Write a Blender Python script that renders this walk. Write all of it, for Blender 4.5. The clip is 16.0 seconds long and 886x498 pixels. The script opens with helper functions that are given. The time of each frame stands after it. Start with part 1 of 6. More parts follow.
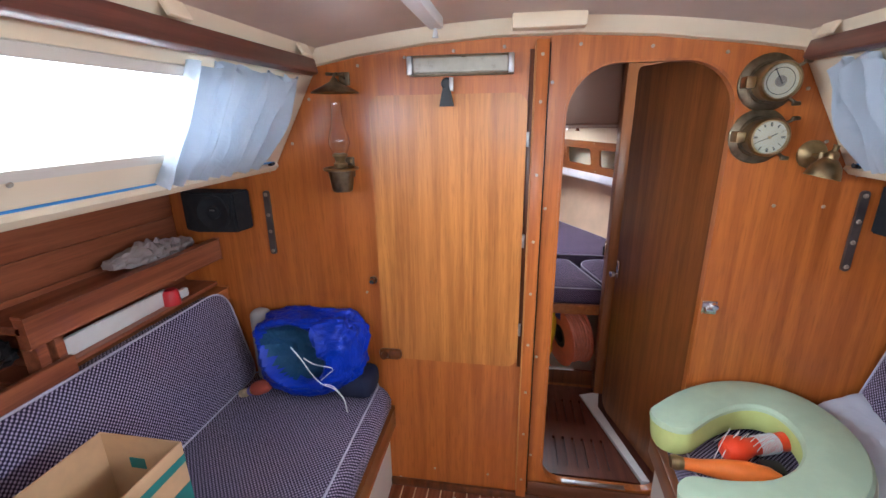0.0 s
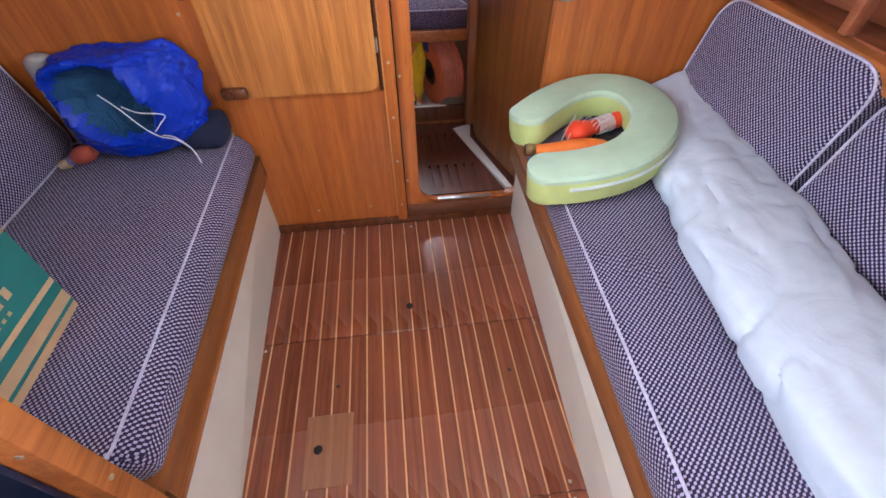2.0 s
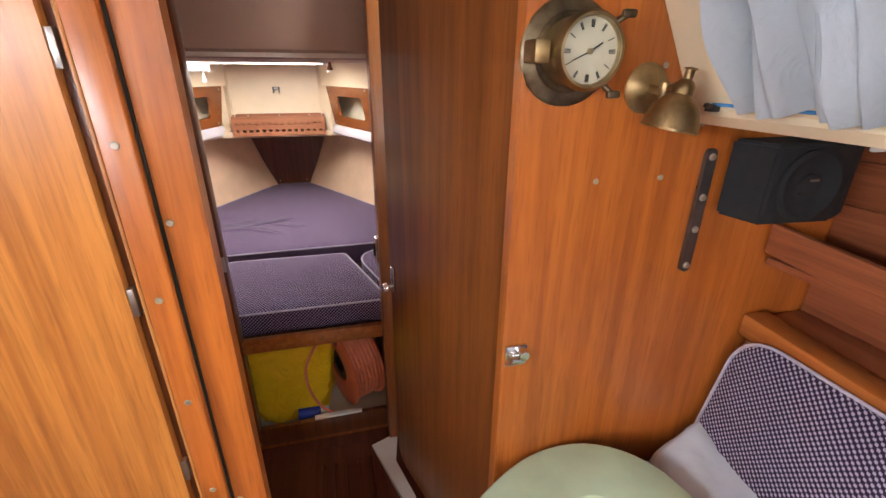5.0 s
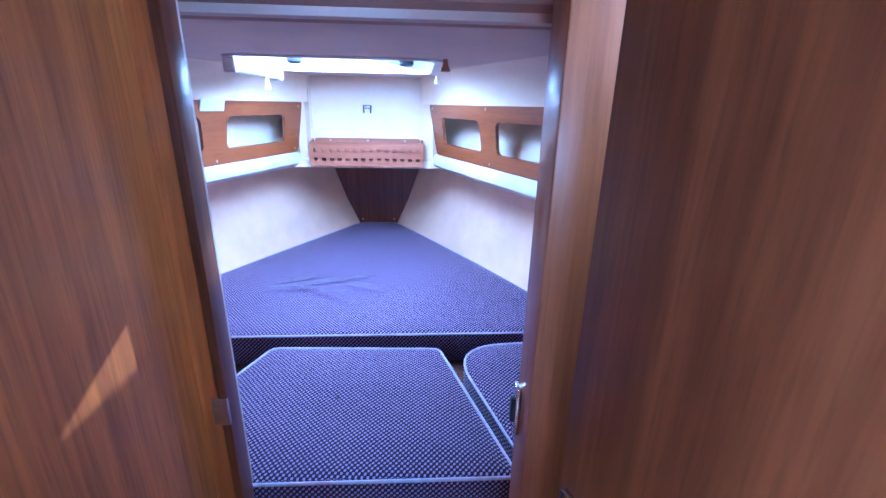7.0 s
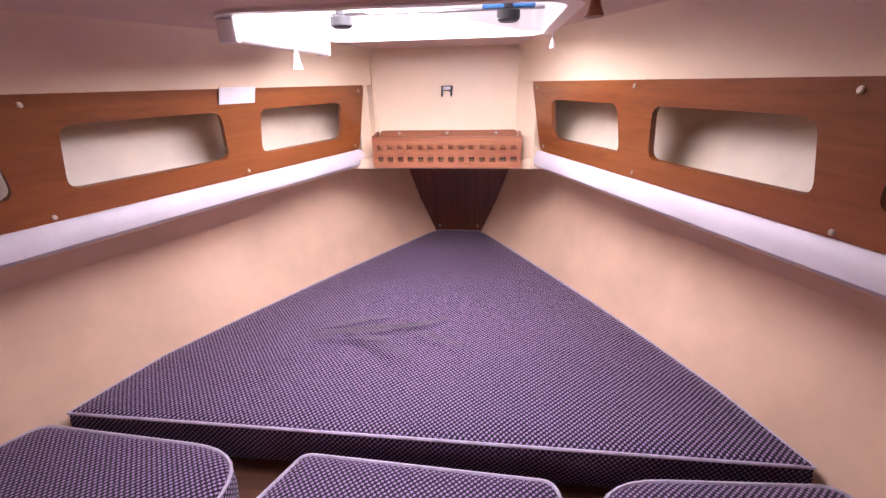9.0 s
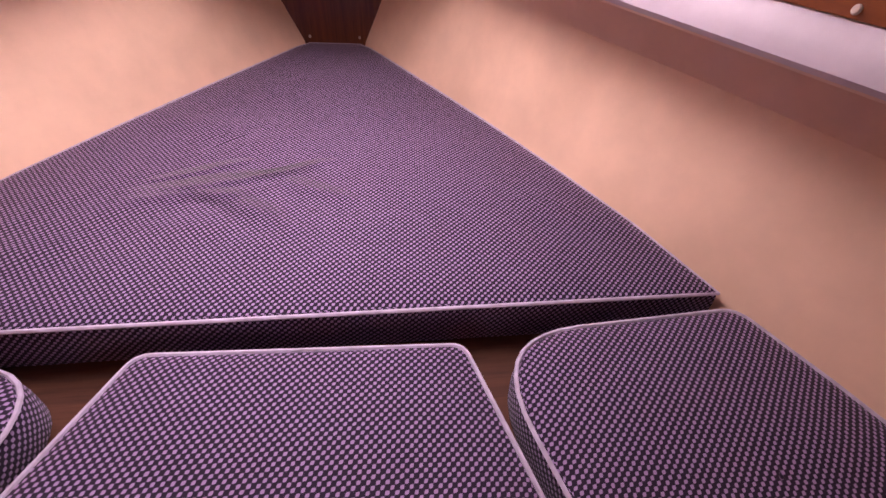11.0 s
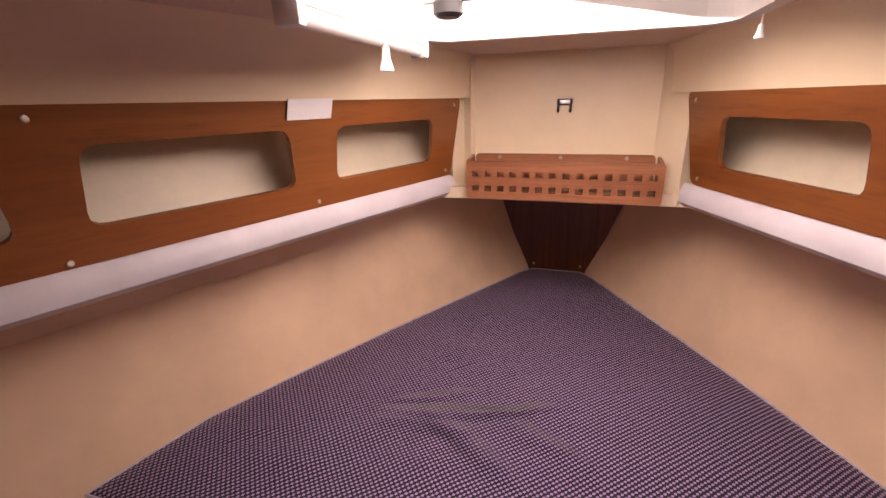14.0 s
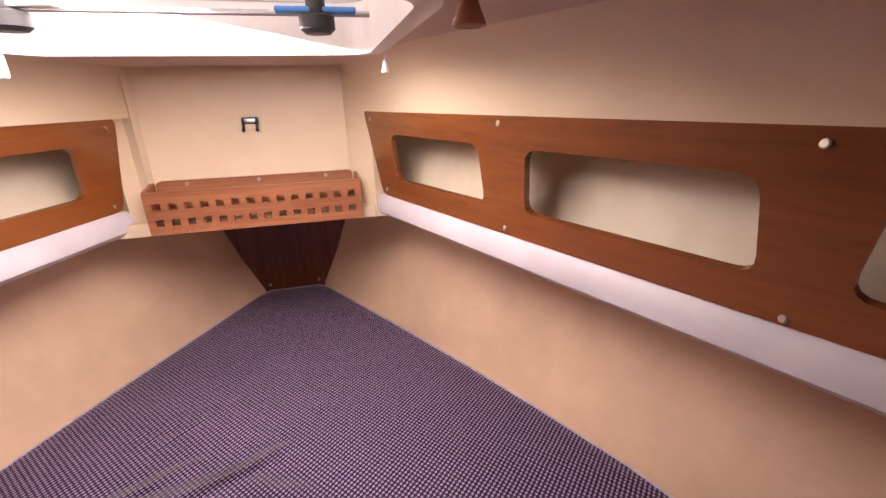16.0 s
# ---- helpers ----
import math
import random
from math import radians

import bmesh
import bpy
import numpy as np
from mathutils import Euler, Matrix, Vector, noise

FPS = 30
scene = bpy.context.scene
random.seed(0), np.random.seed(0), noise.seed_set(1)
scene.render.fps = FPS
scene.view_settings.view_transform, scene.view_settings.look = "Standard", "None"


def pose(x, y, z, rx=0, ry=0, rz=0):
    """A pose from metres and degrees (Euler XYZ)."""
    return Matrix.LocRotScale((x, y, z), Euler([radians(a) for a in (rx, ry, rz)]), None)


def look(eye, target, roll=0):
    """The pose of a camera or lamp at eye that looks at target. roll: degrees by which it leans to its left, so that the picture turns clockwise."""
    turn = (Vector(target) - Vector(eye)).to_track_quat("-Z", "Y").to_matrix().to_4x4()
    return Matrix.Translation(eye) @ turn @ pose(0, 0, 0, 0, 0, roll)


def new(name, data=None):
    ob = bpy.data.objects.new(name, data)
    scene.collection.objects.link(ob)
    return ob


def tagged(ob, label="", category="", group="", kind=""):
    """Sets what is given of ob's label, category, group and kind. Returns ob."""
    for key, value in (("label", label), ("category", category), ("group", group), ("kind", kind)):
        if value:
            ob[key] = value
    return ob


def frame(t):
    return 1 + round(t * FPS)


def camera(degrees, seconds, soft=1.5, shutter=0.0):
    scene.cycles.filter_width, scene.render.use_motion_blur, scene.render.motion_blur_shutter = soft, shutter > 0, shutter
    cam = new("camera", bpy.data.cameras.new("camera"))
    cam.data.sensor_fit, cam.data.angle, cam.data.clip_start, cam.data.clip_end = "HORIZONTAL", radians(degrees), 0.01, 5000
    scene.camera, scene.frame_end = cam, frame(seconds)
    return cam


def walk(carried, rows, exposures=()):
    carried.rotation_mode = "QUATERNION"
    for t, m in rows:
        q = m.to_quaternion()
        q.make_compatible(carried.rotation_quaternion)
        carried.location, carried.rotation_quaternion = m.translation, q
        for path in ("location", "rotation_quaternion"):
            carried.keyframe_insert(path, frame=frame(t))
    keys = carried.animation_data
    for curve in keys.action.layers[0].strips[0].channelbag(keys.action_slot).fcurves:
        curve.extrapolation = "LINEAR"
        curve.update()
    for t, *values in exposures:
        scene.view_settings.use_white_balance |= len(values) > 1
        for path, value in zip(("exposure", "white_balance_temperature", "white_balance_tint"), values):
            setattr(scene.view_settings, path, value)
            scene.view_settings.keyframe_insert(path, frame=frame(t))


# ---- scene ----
cam = camera(92.1, 16.0)
PATH = [
    (0, (-0.041, 0.12, 1.364), (-0.359, 2.004, 0.773), -0.8),
    (0.5, (-0.003, 0.092, 1.333), (-0.107, 1.965, 0.638), -0.4),
    (1, (0.027, 0.081, 1.298), (0.152, 1.846, 0.366), -0.1),
    (1.5, (0.036, 0.085, 1.251), (0.231, 1.679, 0.059), -1.0),
    (2, (0.029, 0.083, 1.178), (0.193, 1.465, -0.257), -0.4),
    (2.5, (0.021, 0.08, 1.121), (0.179, 1.312, -0.446), 0.4),
    (3, (0.043, 0.132, 1.146), (0.223, 1.322, -0.452), -2.1),
    (3.4, (0.078, 0.248, 1.187), (0.366, 1.603, -0.256), -2.5),
    (3.5, (0.089, 0.265, 1.2), (0.395, 1.665, -0.195), -1.9),
    (4, (0.168, 0.457, 1.211), (0.566, 1.996, -0.002), -0.5),
    (4.5, (0.231, 0.616, 1.247), (0.674, 2.314, 0.288), 0.4),
    (5, (0.259, 0.815, 1.279), (0.723, 2.604, 0.513), 0.3),
    (5.2, (0.265, 0.875, 1.285), (0.729, 2.684, 0.568), 0.1),
    (7.3, (0.217, 1.587, 1.194), (0.193, 3.481, 0.553), -0.2),
    (7.5, (0.228, 1.649, 1.183), (0.108, 3.531, 0.517), -1.3),
    (8, (0.199, 1.769, 1.157), (-0.031, 3.609, 0.408), -0.5),
    (8.5, (0.197, 1.873, 1.178), (-0.05, 3.687, 0.373), -0.7),
    (9, (0.169, 1.954, 1.214), (-0.077, 3.8, 0.485), -1.3),
    (9.5, (0.187, 2.068, 1.173), (0.209, 3.887, 0.342), -3.0),
    (9.7, (0.2, 2.109, 1.156), (0.36, 3.858, 0.199), -3.1),
    (11.8, (0.125, 2.149, 1.098), (0.248, 3.554, -0.32), 10.5),
    (12, (0.106, 2.138, 1.099), (-0.047, 3.519, -0.34), 8.6),
    (12.5, (0.035, 2.104, 1.131), (-0.677, 3.451, -0.166), 6.5),
    (13, (-0.014, 2.122, 1.177), (-0.960, 3.588, 0.218), 3.2),
    (13.5, (0.005, 2.174, 1.195), (-0.811, 3.865, 0.533), -0.8),
    (14, (0.047, 2.211, 1.202), (-0.523, 4.008, 0.553), -1.4),
    (14.5, (0.103, 2.222, 1.208), (0.002, 4.115, 0.573), -0.1),
    (15, (0.135, 2.204, 1.21), (0.264, 4.091, 0.56), 1.5),
    (15.5, (0.162, 2.235, 1.229), (0.467, 4.096, 0.563), -0.6),
    (16, (0.182, 2.253, 1.241), (0.635, 4.078, 0.561), -1.5),
]
EXPOSURES = [(0, 0.0, 5500, 9), (0.6, 0.0, 6100, 13), (1.0, 0.24, 6200, 15), (1.5, 0.56, 5800, 16), (2.1, 0.24, 5600, 12), (2.6, 0.2, 5700, 12), (3.5, 0.34, 5800, 10), (4.4, 0.44, 6600, 14), (5.2, 0.17, 6700, 13), (7.3, 0.85, 3350, 12), (8.0, 0.47, 3450, 10), (8.5, 0.5, 4450, 20), (9.0, 0.36, 6200, 38), (9.7, 0.0, 7000, 49), (11.8, 0.5, 6900, 59), (12.6, 0.78, 8600, 57), (13.2, 0.26, 8500, 50), (14.0, -0.44, 7800, 35), (14.6, -0.48, 7300, 32), (15.2, -0.36, 7300, 32), (16, -0.06, 7300, 32)]
walk(cam, [(t, look(eye, target, roll)) for t, eye, target, roll in PATH], EXPOSURES)

# ---- light ----
world = bpy.data.worlds.new("sky")
scene.world = world
world.use_nodes = True
wn = world.node_tree
sky = wn.nodes.new("ShaderNodeTexSky")
sky.sky_type, sky.sun_disc = "NISHITA", False
sky.sun_elevation, sky.sun_rotation = radians(25), radians(20)
wn.links.new(sky.outputs[0], wn.nodes["Background"].inputs[0])
wn.nodes["Background"].inputs[1].default_value = 0.12

sun = new("sun", bpy.data.lights.new("sun", "SUN"))
sun.data.energy, sun.data.angle, sun.data.color = 5.0, radians(0.5), (1.0, 0.93, 0.82)
sun.matrix_basis = look((0.37, 1.0, 0.49), (0, 0, 0))


def area(name, m, w, h, watts, color):
    lamp = new(name, bpy.data.lights.new(name, "AREA"))
    lamp.data.shape, lamp.data.size, lamp.data.size_y = "RECTANGLE", w, h
    lamp.data.energy, lamp.data.color = watts, color
    lamp.matrix_basis = m
    return lamp


area("companionway_daylight", look((0, -1.29, 1.34), (0, 0.5, 1.0)), 0.62, 0.46, 10, (1.0, 0.97, 0.93))
area("window_daylight_port", look((-0.80, 0.35, 1.40), (0.2, 0.35, 1.36)), 1.5, 0.16, 27, (0.95, 0.98, 1.0))
area("window_daylight_starboard", look((0.80, 0.35, 1.40), (-0.2, 0.35, 1.36)), 1.5, 0.16, 13, (0.95, 0.98, 1.0))
area("hatch_daylight", look((0.015, 2.82, 1.352), (-0.20, 2.84, 0.2)), 0.47, 0.43, 9.5, (1.0, 0.98, 0.96))
# fill lamp added for the dark passage, at an assumed, unseen portlight
area("assumed_portlight_fill", look((0.648, 1.78, 1.43), (0.0, 1.84, 1.2)), 0.20, 0.09, 4.0, (0.8, 0.93, 1.0))


# ---- materials ----
def graph(name):
    m = bpy.data.materials.new(name)
    m.use_nodes = True
    nt = m.node_tree
    return m, nt, nt.nodes["Principled BSDF"]


def node(nt, kind, ins=(), **props):
    n = nt.nodes.new(kind)
    if "operation" in props:
        n.operation = props["operation"]
    if "data_type" in props:
        n.data_type = props["data_type"]
    if "blend_type" in props:
        n.blend_type = props["blend_type"]
    for key, value in ins:
        if isinstance(value, bpy.types.NodeSocket):
            nt.links.new(value, n.inputs[key])
        else:
            n.inputs[key].default_value = value
    return n


def mix(nt, fac, a, b, blend="MIX"):
    n = node(nt, "ShaderNodeMix", data_type="RGBA", blend_type=blend)
    for key, value in ((0, fac), (6, a), (7, b)):
        if isinstance(value, bpy.types.NodeSocket):
            nt.links.new(value, n.inputs[key])
        else:
            n.inputs[key].default_value = value
    return n.outputs[2]


def ramp(nt, fac, lo, hi):
    n = node(nt, "ShaderNodeMapRange", [(0, fac), (1, lo), (2, hi)])
    return n.outputs[0]


def coords(nt, scale=(1, 1, 1), rot=(0, 0, 0), jitter=False):
    tc = node(nt, "ShaderNodeTexCoord")
    vec = tc.outputs["Object"]
    if jitter:
        info = node(nt, "ShaderNodeObjectInfo")
        shift = node(nt, "ShaderNodeVectorMath", [(0, info.outputs["Random"]), (1, (7.3, 3.1, 5.7))], operation="MULTIPLY")
        vec = node(nt, "ShaderNodeVectorMath", [(0, vec), (1, shift.outputs[0])], operation="ADD").outputs[0]
    mp = node(nt, "ShaderNodeMapping", [(0, vec), (2, rot), (3, scale)])
    return mp.outputs[0]


def c4(c):
    return (c[0], c[1], c[2], 1)


def bump(nt, bs, height, strength, dist):
    b = node(nt, "ShaderNodeBump", [("Strength", strength), ("Distance", dist), ("Height", height)])
    nt.links.new(b.outputs[0], bs.inputs["Normal"])


def wood(name, dark, light, grain="z", stripe=55, rough=0.32, coat=0.22, worn=0.32):
    """Varnished veneer or plank, grain along one axis."""
    m, nt, bs = graph(name)
    s = {"x": (1.2, stripe, stripe), "y": (stripe, 1.2, stripe), "z": (stripe, stripe, 1.2), "h": (1.2, 1.2, stripe)}[grain]
    v = coords(nt, s, jitter=True)
    fine = node(nt, "ShaderNodeTexNoise", [("Vector", v), ("Scale", 1.0), ("Detail", 5.0), ("Roughness", 0.65), ("Distortion", 0.4)])
    s2 = tuple(a * 5.5 if a > 2 else 14 for a in s)
    pore = node(nt, "ShaderNodeTexNoise", [("Vector", coords(nt, s2, jitter=True)), ("Scale", 1.0), ("Detail", 3.0)])
    s3 = tuple(a * 0.12 if a > 2 else 0.7 for a in s)
    broad = node(nt, "ShaderNodeTexNoise", [("Vector", coords(nt, s3, jitter=True)), ("Scale", 1.0), ("Detail", 3.0)])
    col = mix(nt, ramp(nt, fine.outputs[0], 0.38, 0.63), c4(dark), c4(light))
    mean = [0.5 * (a + b) for a, b in zip(dark, light)]
    col = mix(nt, node(nt, "ShaderNodeMath", [(0, ramp(nt, pore.outputs[0], 0.52, 0.72)), (1, 0.4)], operation="MULTIPLY").outputs[0], col, c4([a * 0.45 for a in dark]))
    col = mix(nt, node(nt, "ShaderNodeMath", [(0, ramp(nt, broad.outputs[0], 0.35, 0.75)), (1, worn)], operation="MULTIPLY").outputs[0], col, c4([min(1, a * 1.35) for a in mean]))
    nt.links.new(col, bs.inputs["Base Color"])
    smear = node(nt, "ShaderNodeTexNoise", [("Vector", coords(nt, (3, 3, 3))), ("Scale", 1.0), ("Detail", 2.0)])
    rr = node(nt, "ShaderNodeMapRange", [(0, smear.outputs[0]), (1, 0.3), (2, 0.7), (3, rough * 0.92), (4, rough * 1.12)])
    nt.links.new(rr.outputs[0], bs.inputs["Roughness"])
    bs.inputs["Coat Weight"].default_value = coat
    bs.inputs["Coat Roughness"].default_value = 0.16
    bump(nt, bs, pore.outputs[0], 0.12, 0.001)
    return m


def plain(name, color, rough=0.5, metal=0.0, var=0.12, scale=8.0, relief=0.1, fine=160.0, dist=0.0006, trans=0.0):
    """Paint, plastic, metal or vinyl with stains at one scale and grain at another."""
    m, nt, bs = graph(name)
    big = node(nt, "ShaderNodeTexNoise", [("Vector", coords(nt, (1, 1, 1), jitter=True)), ("Scale", scale), ("Detail", 5.0), ("Roughness", 0.6)])
    small = node(nt, "ShaderNodeTexNoise", [("Vector", coords(nt, (1, 1, 1))), ("Scale", fine), ("Detail", 3.0)])
    col = mix(nt, ramp(nt, big.outputs[0], 0.35, 0.7), c4([a * (1 - var) for a in color]), c4([min(1, a * (1 + var * 0.7)) for a in color]))
    nt.links.new(col, bs.inputs["Base Color"])
    rr = node(nt, "ShaderNodeMapRange", [(0, big.outputs[0]), (1, 0.3), (2, 0.7), (3, rough * 0.85), (4, min(1, rough * 1.15))])
    nt.links.new(rr.outputs[0], bs.inputs["Roughness"])
    bs.inputs["Metallic"].default_value = metal
    if relief:
        bump(nt, bs, small.outputs[0], relief, dist)
    return m


def fabric(name, base, thread, pitch=0.0075, cover=0.22, wrinkle=None):
    """Dark woven upholstery with rows of small pale dashes."""
    m, nt, bs = graph(name)
    uv = node(nt, "ShaderNodeUVMap")
    mp = node(nt, "ShaderNodeMapping", [(0, uv.outputs[0]), (2, (0, 0, radians(48))), (3, (1 / pitch, 0.96 / pitch, 1))])
    wob = node(nt, "ShaderNodeTexNoise", [("Vector", mp.outputs[0]), ("Scale", 0.9), ("Detail", 1.0)])
    jog = node(nt, "ShaderNodeVectorMath", [(0, wob.outputs[1]), (1, (0.22, 0.22, 0.0))], operation="MULTIPLY").outputs[0]
    xy = node(nt, "ShaderNodeSeparateXYZ", [(0, node(nt, "ShaderNodeVectorMath", [(0, mp.outputs[0]), (1, jog)], operation="ADD").outputs[0])])
    rows = node(nt, "ShaderNodeMath", [(0, node(nt, "ShaderNodeMath", [(0, xy.outputs[0]), (1, 2 * math.pi)], operation="MULTIPLY").outputs[0])], operation="COSINE")
    dashes = node(nt, "ShaderNodeMath", [(0, node(nt, "ShaderNodeMath", [(0, xy.outputs[1]), (1, 2 * math.pi)], operation="MULTIPLY").outputs[0])], operation="COSINE")
    weave = node(nt, "ShaderNodeMath", [(0, rows.outputs[0]), (1, 0.58), (2, node(nt, "ShaderNodeMath", [(0, dashes.outputs[0]), (1, 0.42)], operation="MULTIPLY").outputs[0])], operation="MULTIPLY_ADD")
    big = node(nt, "ShaderNodeTexNoise", [("Vector", coords(nt, (1, 1, 1))), ("Scale", 5.0), ("Detail", 4.0)])
    fuzz = node(nt, "ShaderNodeTexNoise", [("Vector", coords(nt, (1, 1, 1))), ("Scale", 700.0), ("Detail", 2.0)])
    on = node(nt, "ShaderNodeMapRange", [(0, weave.outputs[0]), (1, cover - 0.16), (2, cover + 0.16)])
    ground = mix(nt, big.outputs[0], c4([a * 0.8 for a in base]), c4([a * 1.25 for a in base]))
    pale = mix(nt, fuzz.outputs[0], c4([a * 0.75 for a in thread]), c4(thread))
    nt.links.new(mix(nt, on.outputs[0], ground, pale), bs.inputs["Base Color"])
    bs.inputs["Roughness"].default_value = 0.92
    bs.inputs["Sheen Weight"].default_value = 0.1
    both = node(nt, "ShaderNodeMath", [(0, on.outputs[0]), (1, fuzz.outputs[0])], operation="ADD")
    bump(nt, bs, both.outputs[0], 0.35, 0.0012)
    if wrinkle:
        # a few long folds beside one pulled spot
        sway = node(nt, "ShaderNodeTexNoise", [("Vector", coords(nt)), ("Scale", 9.0), ("Detail", 1.0)])
        shift = node(nt, "ShaderNodeVectorMath", [(0, sway.outputs[1]), (1, (0.03, 0.03, 0.0))], operation="MULTIPLY").outputs[0]
        here = node(nt, "ShaderNodeVectorMath", [(0, node(nt, "ShaderNodeTexCoord").outputs["Object"]), (1, shift)], operation="ADD").outputs[0]
        high = None
        for x, y, turn, length, width, rise in wrinkle:
            vec = node(nt, "ShaderNodeVectorMath", [(0, here), (1, (x + 0.015, y + 0.015, 0.0))], operation="SUBTRACT").outputs[0]
            mp = node(nt, "ShaderNodeMapping", [(0, vec), (2, (0, 0, radians(-turn)))])
            mp.vector_type = "POINT"
            sc_ = node(nt, "ShaderNodeVectorMath", [(0, mp.outputs[0]), (1, (1 / length, 1 / width, 0.0))], operation="MULTIPLY").outputs[0]
            far = node(nt, "ShaderNodeVectorMath", [(0, sc_)], operation="LENGTH").outputs["Value"]
            hump = node(nt, "ShaderNodeMapRange", [(0, far), (1, 1.0), (2, 0.0), (3, 0.0), (4, rise)])
            hump.interpolation_type = "SMOOTHERSTEP"
            high = hump.outputs[0] if high is None else node(nt, "ShaderNodeMath", [(0, high), (1, hump.outputs[0])], operation="ADD").outputs[0]
        b = node(nt, "ShaderNodeBump", [("Strength", 1.0), ("Distance", 0.032), ("Height", high)])
        first = [l.from_node for l in nt.links if l.to_node == bs and l.to_socket.name == "Normal"][0]
        nt.links.new(b.outputs[0], first.inputs["Normal"])
    return m


def cloth(name, color, through_light=0.4, scale=30, rumple=0.0, rough=0.85, coarse=16.0):
    m, nt, bs = graph(name)
    n = node(nt, "ShaderNodeTexNoise", [("Vector", coords(nt)), ("Scale", scale), ("Detail", 5.0)])
    w = node(nt, "ShaderNodeTexNoise", [("Vector", coords(nt)), ("Scale", 900.0), ("Detail", 2.0)])
    col = mix(nt, n.outputs[0], c4([a * 0.86 for a in color]), c4(color))
    nt.links.new(col, bs.inputs["Base Color"])
    bs.inputs["Roughness"].default_value = rough
    if rumple:
        r = node(nt, "ShaderNodeTexNoise", [("Vector", coords(nt)), ("Scale", coarse), ("Detail", 4.0), ("Roughness", 0.55), ("Distortion", 1.2)])
        bump(nt, bs, r.outputs[0], 0.6, rumple)
    else:
        bump(nt, bs, w.outputs[0], 0.2, 0.0008)
    if through_light:
        tr = node(nt, "ShaderNodeBsdfTranslucent")
        nt.links.new(col, tr.inputs[0])
        ms = node(nt, "ShaderNodeMixShader", [(0, through_light)])
        nt.links.new(bs.outputs[0], ms.inputs[1])
        nt.links.new(tr.outputs[0], ms.inputs[2])
        nt.links.new(ms.outputs[0], nt.nodes["Material Output"].inputs[0])
    return m


def glass(name, tint=(1, 1, 1), rough=0.0):
    m, nt, bs = graph(name)
    bs.inputs["Base Color"].default_value = c4(tint)
    bs.inputs["Transmission Weight"].default_value = 1.0
    bs.inputs["Roughness"].default_value = rough
    bs.inputs["IOR"].default_value = 1.45
    return m


SAPELE = wood("sapele veneer", (0.32, 0.084, 0.014), (0.49, 0.145, 0.025), "z", 32, 0.34)
SAPELE_X = wood("sapele trim lengthwise", (0.26, 0.075, 0.016), (0.42, 0.14, 0.032), "y", 48, 0.34)
RAILBROWN = wood("brown varnished settee rail", (0.17, 0.055, 0.014), (0.28, 0.098, 0.025), "y", 48, 0.34)
PANEL = wood("pale striped veneer", (0.33, 0.105, 0.019), (0.56, 0.22, 0.046), "z", 38, 0.38)
MAHOGANY = wood("dark mahogany", (0.075, 0.02, 0.007), (0.16, 0.046, 0.013), "z", 40, 0.3, 0.2, 0.06)
DOORWOOD = wood("brown mahogany door veneer", (0.125, 0.036, 0.010), (0.225, 0.072, 0.018), "z", 34, 0.3, 0.2, 0.2)
WORN = wood("worn pale wood edge", (0.30, 0.10, 0.02), (0.62, 0.30, 0.09), "z", 120, 0.5, 0.1, 0.7)
STEP = plain("brown lining vinyl", (0.40, 0.235, 0.165), 0.6, var=0.08, scale=5, relief=0.3, fine=300)
JAMB = wood("red mahogany jamb", (0.2, 0.06, 0.016), (0.36, 0.12, 0.03), "z", 40, 0.34)
SHELFWOOD = wood("red brown shelf wood", (0.18, 0.052, 0.022), (0.32, 0.10, 0.043), "y", 45, 0.36)
TEAK = wood("worn teak sole", (0.135, 0.036, 0.017), (0.26, 0.074, 0.033), "y", 60, 0.26, 0.5, 0.5)
HOLLY = wood("pale holly strip", (0.50, 0.24, 0.10), (0.70, 0.38, 0.17), "y", 80, 0.4, 0.2)
SOLE_DARK = wood("dark red sole", (0.085, 0.021, 0.012), (0.155, 0.044, 0.022), "y", 40, 0.36, 0.1)
LOCKERWOOD = wood("brown locker veneer", (0.185, 0.053, 0.0125), (0.275, 0.086, 0.020), "h", 20, 0.34, 0.3, 0.55)
RACKWOOD = wood("reddish rack wood", (0.24, 0.08, 0.035), (0.38, 0.15, 0.07), "x", 60, 0.45)
FABRIC = fabric("navy woven upholstery", (0.014, 0.007, 0.032), (0.44, 0.37, 0.53))
BERTHFABRIC = fabric("navy woven berth upholstery", (0.008, 0.002, 0.016), (0.38, 0.27, 0.46), cover=0.26)
CREASED = fabric("creased navy berth upholstery", (0.008, 0.002, 0.016), (0.38, 0.27, 0.46), cover=0.26, wrinkle=(
    (-0.155, -0.252, 12, 0.21, 0.034, 1.0), (-0.05, -0.222, 18, 0.14, 0.026, 0.9), (-0.20, -0.300, 6, 0.15, 0.045, 0.9),
    (-0.12, -0.33, -32, 0.19, 0.045, 0.8), (0.02, -0.29, -24, 0.13, 0.032, 0.6), (-0.21, -0.215, 20, 0.13, 0.022, 0.8)))
PIPING = plain("pale piping", (0.48, 0.45, 0.56), 0.8, var=0.2, scale=60)
CREAM = plain("cream moulding", (0.78, 0.64, 0.45), 0.4, var=0.06, scale=4, relief=0.08)
HULL = plain("peach gelcoat", (0.78, 0.56, 0.38), 0.36, var=0.13, scale=4, relief=0.12, fine=40)
WHITE = plain("white gelcoat", (0.78, 0.76, 0.73), 0.4, var=0.08, scale=6)
LIPWHITE = plain("pale lilac strip", (0.60, 0.57, 0.60), 0.45, var=0.1, scale=9)
OFFWHITE = plain("off-white laminate", (0.68, 0.62, 0.53), 0.45, var=0.07, scale=6)
